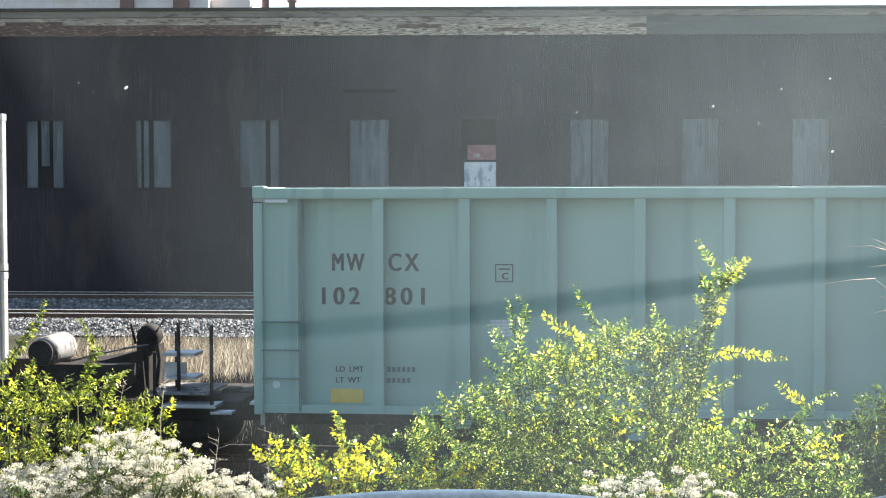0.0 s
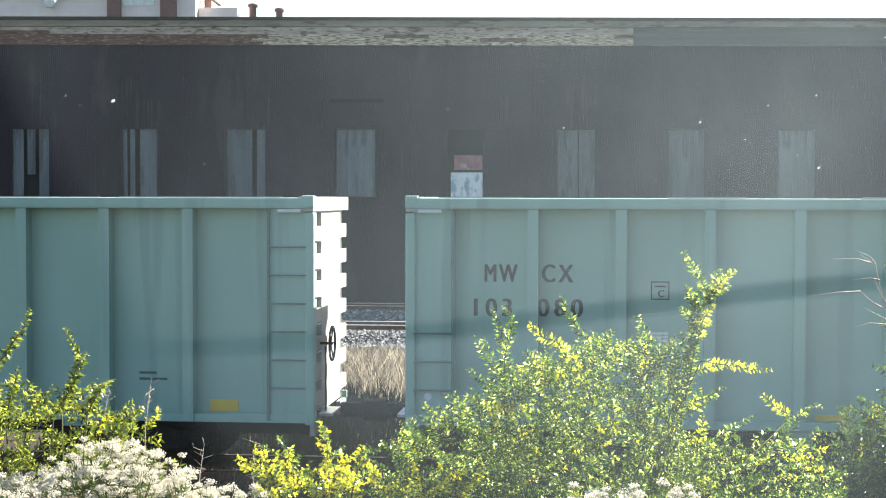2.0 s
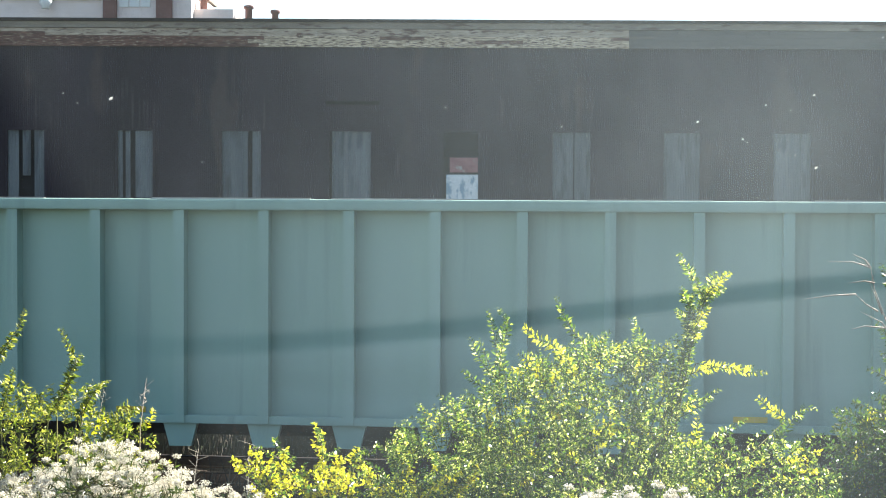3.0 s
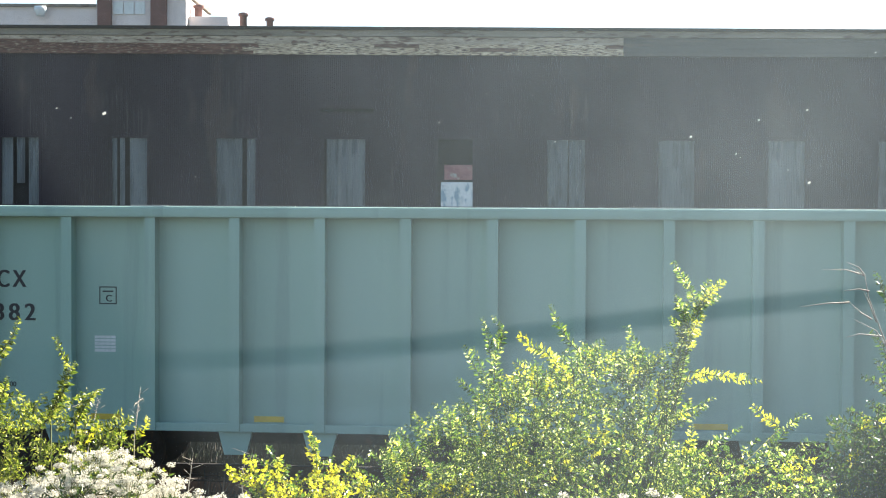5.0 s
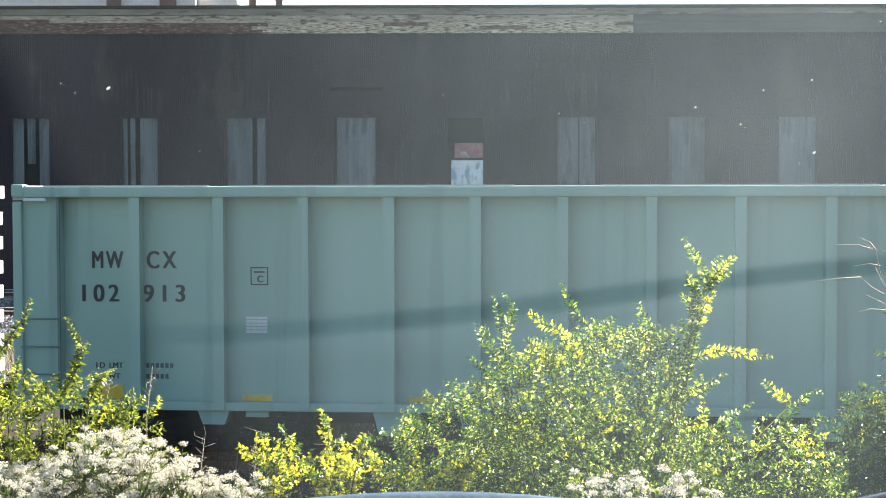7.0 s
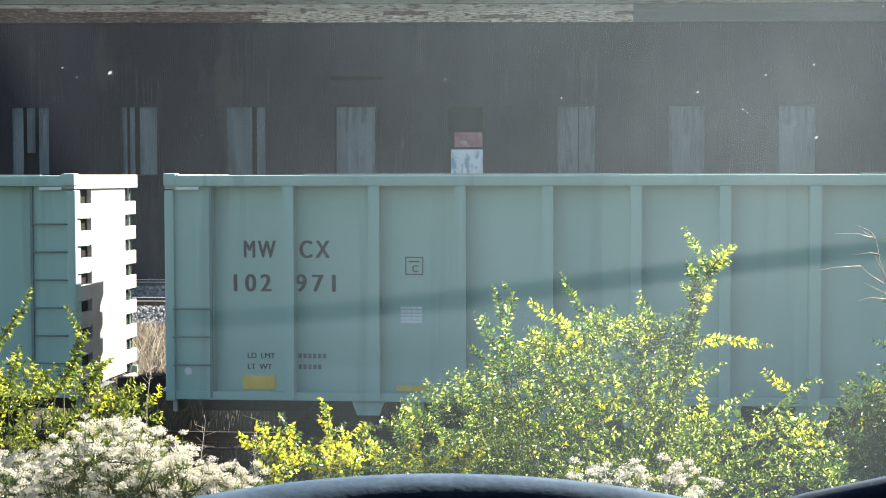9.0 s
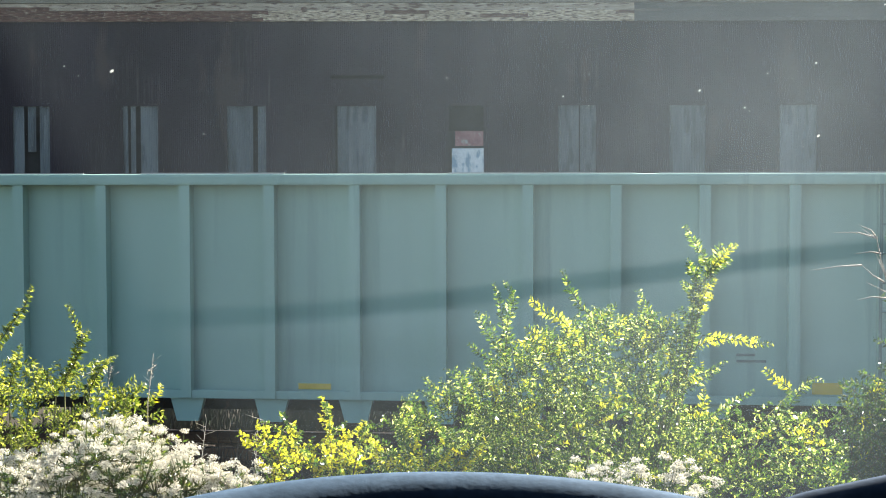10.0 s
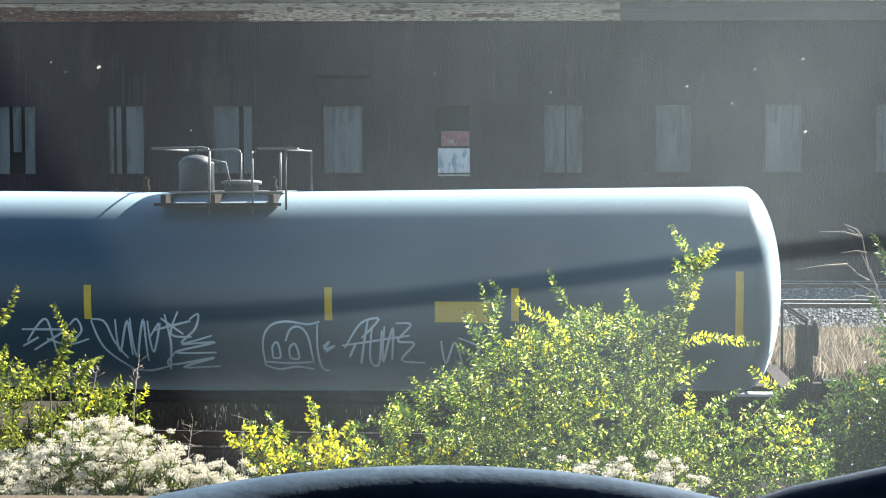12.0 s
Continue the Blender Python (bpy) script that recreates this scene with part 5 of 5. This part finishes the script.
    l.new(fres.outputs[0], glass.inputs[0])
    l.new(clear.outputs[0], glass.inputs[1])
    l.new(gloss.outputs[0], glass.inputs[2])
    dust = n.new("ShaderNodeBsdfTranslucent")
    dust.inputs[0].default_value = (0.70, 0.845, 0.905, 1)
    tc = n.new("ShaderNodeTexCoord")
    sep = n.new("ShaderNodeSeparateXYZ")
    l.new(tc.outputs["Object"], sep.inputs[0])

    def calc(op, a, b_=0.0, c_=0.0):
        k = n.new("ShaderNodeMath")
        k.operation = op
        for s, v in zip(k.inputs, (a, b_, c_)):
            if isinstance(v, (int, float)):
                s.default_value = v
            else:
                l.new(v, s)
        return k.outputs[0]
    # a shadow edge drawn into the dust: little of it left of a slanted line
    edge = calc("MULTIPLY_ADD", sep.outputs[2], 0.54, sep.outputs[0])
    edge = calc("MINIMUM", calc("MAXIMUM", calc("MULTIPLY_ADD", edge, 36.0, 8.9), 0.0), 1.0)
    # dust spread to imitate glare: more to the far side and towards the top
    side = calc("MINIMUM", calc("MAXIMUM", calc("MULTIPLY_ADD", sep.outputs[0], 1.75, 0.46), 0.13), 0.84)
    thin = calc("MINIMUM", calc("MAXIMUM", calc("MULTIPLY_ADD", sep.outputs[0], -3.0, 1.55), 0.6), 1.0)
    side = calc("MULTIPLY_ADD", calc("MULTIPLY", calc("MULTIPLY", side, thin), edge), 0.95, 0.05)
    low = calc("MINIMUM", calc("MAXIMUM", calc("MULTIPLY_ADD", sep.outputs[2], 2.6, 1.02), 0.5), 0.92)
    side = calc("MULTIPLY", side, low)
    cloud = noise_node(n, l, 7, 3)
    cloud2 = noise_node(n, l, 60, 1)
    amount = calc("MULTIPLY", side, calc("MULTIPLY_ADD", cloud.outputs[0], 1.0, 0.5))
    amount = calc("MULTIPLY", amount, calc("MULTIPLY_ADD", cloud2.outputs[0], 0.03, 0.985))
    # a cast shadow drawn as a band of thinner dust, rising to one side
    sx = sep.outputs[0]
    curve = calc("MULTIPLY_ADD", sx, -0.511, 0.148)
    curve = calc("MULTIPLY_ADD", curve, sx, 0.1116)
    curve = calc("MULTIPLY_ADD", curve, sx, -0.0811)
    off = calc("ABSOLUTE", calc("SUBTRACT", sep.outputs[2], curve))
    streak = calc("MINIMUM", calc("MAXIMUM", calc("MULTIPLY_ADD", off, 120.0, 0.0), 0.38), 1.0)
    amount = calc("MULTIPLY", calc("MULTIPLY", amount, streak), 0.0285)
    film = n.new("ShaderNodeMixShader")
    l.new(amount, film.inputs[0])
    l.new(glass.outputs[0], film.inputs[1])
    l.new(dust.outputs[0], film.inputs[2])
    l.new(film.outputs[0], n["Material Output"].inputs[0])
    ws = part("windscreen", boxed(-1.05, 1.22, 0, 0.004, -0.235, 0.56), m, cab, "dusty windscreen with dried white specks and a shadow band drawn in its dust")
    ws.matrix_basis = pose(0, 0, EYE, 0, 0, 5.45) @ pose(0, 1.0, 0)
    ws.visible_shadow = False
    rng = random.Random(3)
    k = 1.0 / 2850
    for px, py, s in ((184, 174, 7), (1430, 290, 5), (1220, 210, 4), (1340, 180, 2.5), (1425, 162, 3.5), (100, 165, 2.5), (125, 182, 2), (980, 220, 2.5), (1300, 240, 2.5), (345, 285, 2), (775, 187, 2), (1545, 60, 2.5), (858, 136, 1.3), (940, 138, 1.3), (1026, 181, 1.5), (966, 208, 1.3), (1025, 236, 1.5), (1384, 189, 1.5), (1393, 268, 1.3), (1308, 246, 1.3), (893, 319, 1.2), (1143, 311, 1.2), (1404, 309, 1.3)):
        bm = bmesh.new()
        s *= 0.8
        cx, cz = (px - 784) * k, -(py - 346) * k
        ring = [bm.verts.new((cx + s * k * (0.45 + 0.15 * rng.random()) * math.cos(a) + 0.35 * s * k * math.sin(a), -0.0006, cz + s * k * (0.5 + 0.15 * rng.random()) * math.sin(a))) for a in [j * math.tau / 14 for j in range(14)]]
        f = bm.faces.new(ring)
        ex = bmesh.ops.extrude_face_region(bm, geom=[f])
        bmesh.ops.translate(bm, vec=(0, 0.0005, 0), verts=[g for g in ex["geom"] if isinstance(g, bmesh.types.BMVert)])
        part("speck", bm, SPECK, ws, "dried white speck")


SPECK = leafy("dried_white_speck", [(0.0, (0.7, 0.7, 0.68)), (1.0, (0.8, 0.8, 0.78))], 0.6, 0.8, (1, 1, 1))

build_ground()
build_track(TRACK_Y, -140, 160, "track_1")
build_track(FAR_TRACKS[0], -140, 160, "track_2")
build_track(FAR_TRACKS[1], -140, 160, "track_3")
build_shed()
build_far_building()
# unseen wall, added to hold off eastern sky light and shade the wagon posts
east_sky_blocker = thing("east_sky_blocker", "unseen brick wall added to block sky light from the east", "wall", kind="structure")
part("blocker_panel", boxed(25, 25.4, -60, 14, -1.5, 18), RED_BRICK, east_sky_blocker)

GONDOLAS = [build_gondola(no, d) for no, d in (("102801", {"plate": 2.75, "brake": 1, "block": 1}), ("103080", {"block": 1}), ("102882", {"block": 1, "weights": ("215200", "70800")}), ("102913", {"block": 1}), ("102971", {"block": 1}))]
TANK = build_tank()
WELL, STACK = build_well_car()

build_main_shrub()
build_left_shrub()
build_right_shrub()
build_back_shrub()
for k, (px, py, h) in enumerate(((565, 758, 0.5), (505, 795, 0.35), (455, 805, 0.3), (630, 795, 0.35), (590, 800, 0.4), (530, 830, 0.3), (650, 830, 0.3), (815, 835, 0.3), (795, 850, 0.25), (700, 840, 0.3), (610, 840, 0.3), (480, 840, 0.3), (560, 850, 0.3), (745, 850, 0.3))):
    build_goldenrod(px, py, h, 100 + k)
for k, (px, py, fx) in enumerate(((255, 665, 240), (348, 786, 332), (180, 690, 150), (440, 785, 436), (150, 700, 120))):
    build_dry_stalk(px, py, fx, 500 + k)
rr = random.Random(9)
for k in range(64):
    px = -60 + 500 * (k / 63)
    top = float(np.interp(px, (-60, 85, 135, 160, 240, 270, 330, 380, 440), (825, 812, 772, 757, 760, 790, 806, 834, 842)))
    build_white_weed(px + rr.uniform(-15, 15), top + rr.uniform(2, 100), 300 + k)
for k, (px, py) in enumerate(((1012, 852), (1060, 846), (1112, 856), (1165, 848), (1205, 858), (1245, 872), (1085, 870), (1185, 875))):
    build_white_weed(px, py, 400 + k, 0.055, 9, 7.9)
build_dry_grass()
build_dead_weeds()
for yt, y0, y1, cnt in ((FAR_TRACKS[0], -3.6, -0.9, 19000), (FAR_TRACKS[1], -7.6, -0.9, 19000)):
    ob = scatter_stones("ballast_stones", -27, 15, yt + y0, yt + y1, cnt, lambda x, y, c=yt: float(np.interp(abs(y - c), (1.6, 2.6), (-0.2, -0.5))))
    tagged(ob, "loose grey crushed ballast stones", "ballast")
build_cab()


# ---- what moves ----
LAG = [(0, -0.02), (0.5, 0.013), (1, 0.04), (1.5, 0.015), (2, 0.015), (2.5, -0.01), (3, 0.03), (4, 0.0), (5, -0.07), (5.5, 0.01), (6, 0.0), (6.5, -0.05),
       (7, -0.13), (8, 0.0), (9, 0.09), (9.5, 0.015), (10, 0.06), (10.5, 0.01), (11, -0.03), (11.5, 0.01), (12, 0.01)]


def train_x(t):
    """Place of the first gondola's front end along the track; the train gathers speed slightly and surges a little."""
    return -5.185 - 9.9855 * t - 0.01171 * t * t + float(np.interp(t, [r[0] for r in LAG], [r[1] for r in LAG]))


def motions():
    times = [k * 0.5 for k in range(25)]
    for k, car in enumerate(GONDOLAS):
        walk(car, [(t, pose(train_x(t) + 22.4 * k, SIDE_Y, 0)) for t in times])
    walk(TANK, [(t, pose(train_x(t) + 112.0, SIDE_Y, 0)) for t in times])
    for ob in (WELL, *STACK):
        walk(ob, [(t, pose(train_x(t) - 0.05, SIDE_Y, 0)) for t in times])
    ticks = [k / 15 for k in range(181)]
    for ws, sx in spinning:
        walk(ws, [(t, pose(sx, 0, 0.46, 0, math.degrees(train_x(t) / 0.46) % 360, 0)) for t in ticks])


motions()
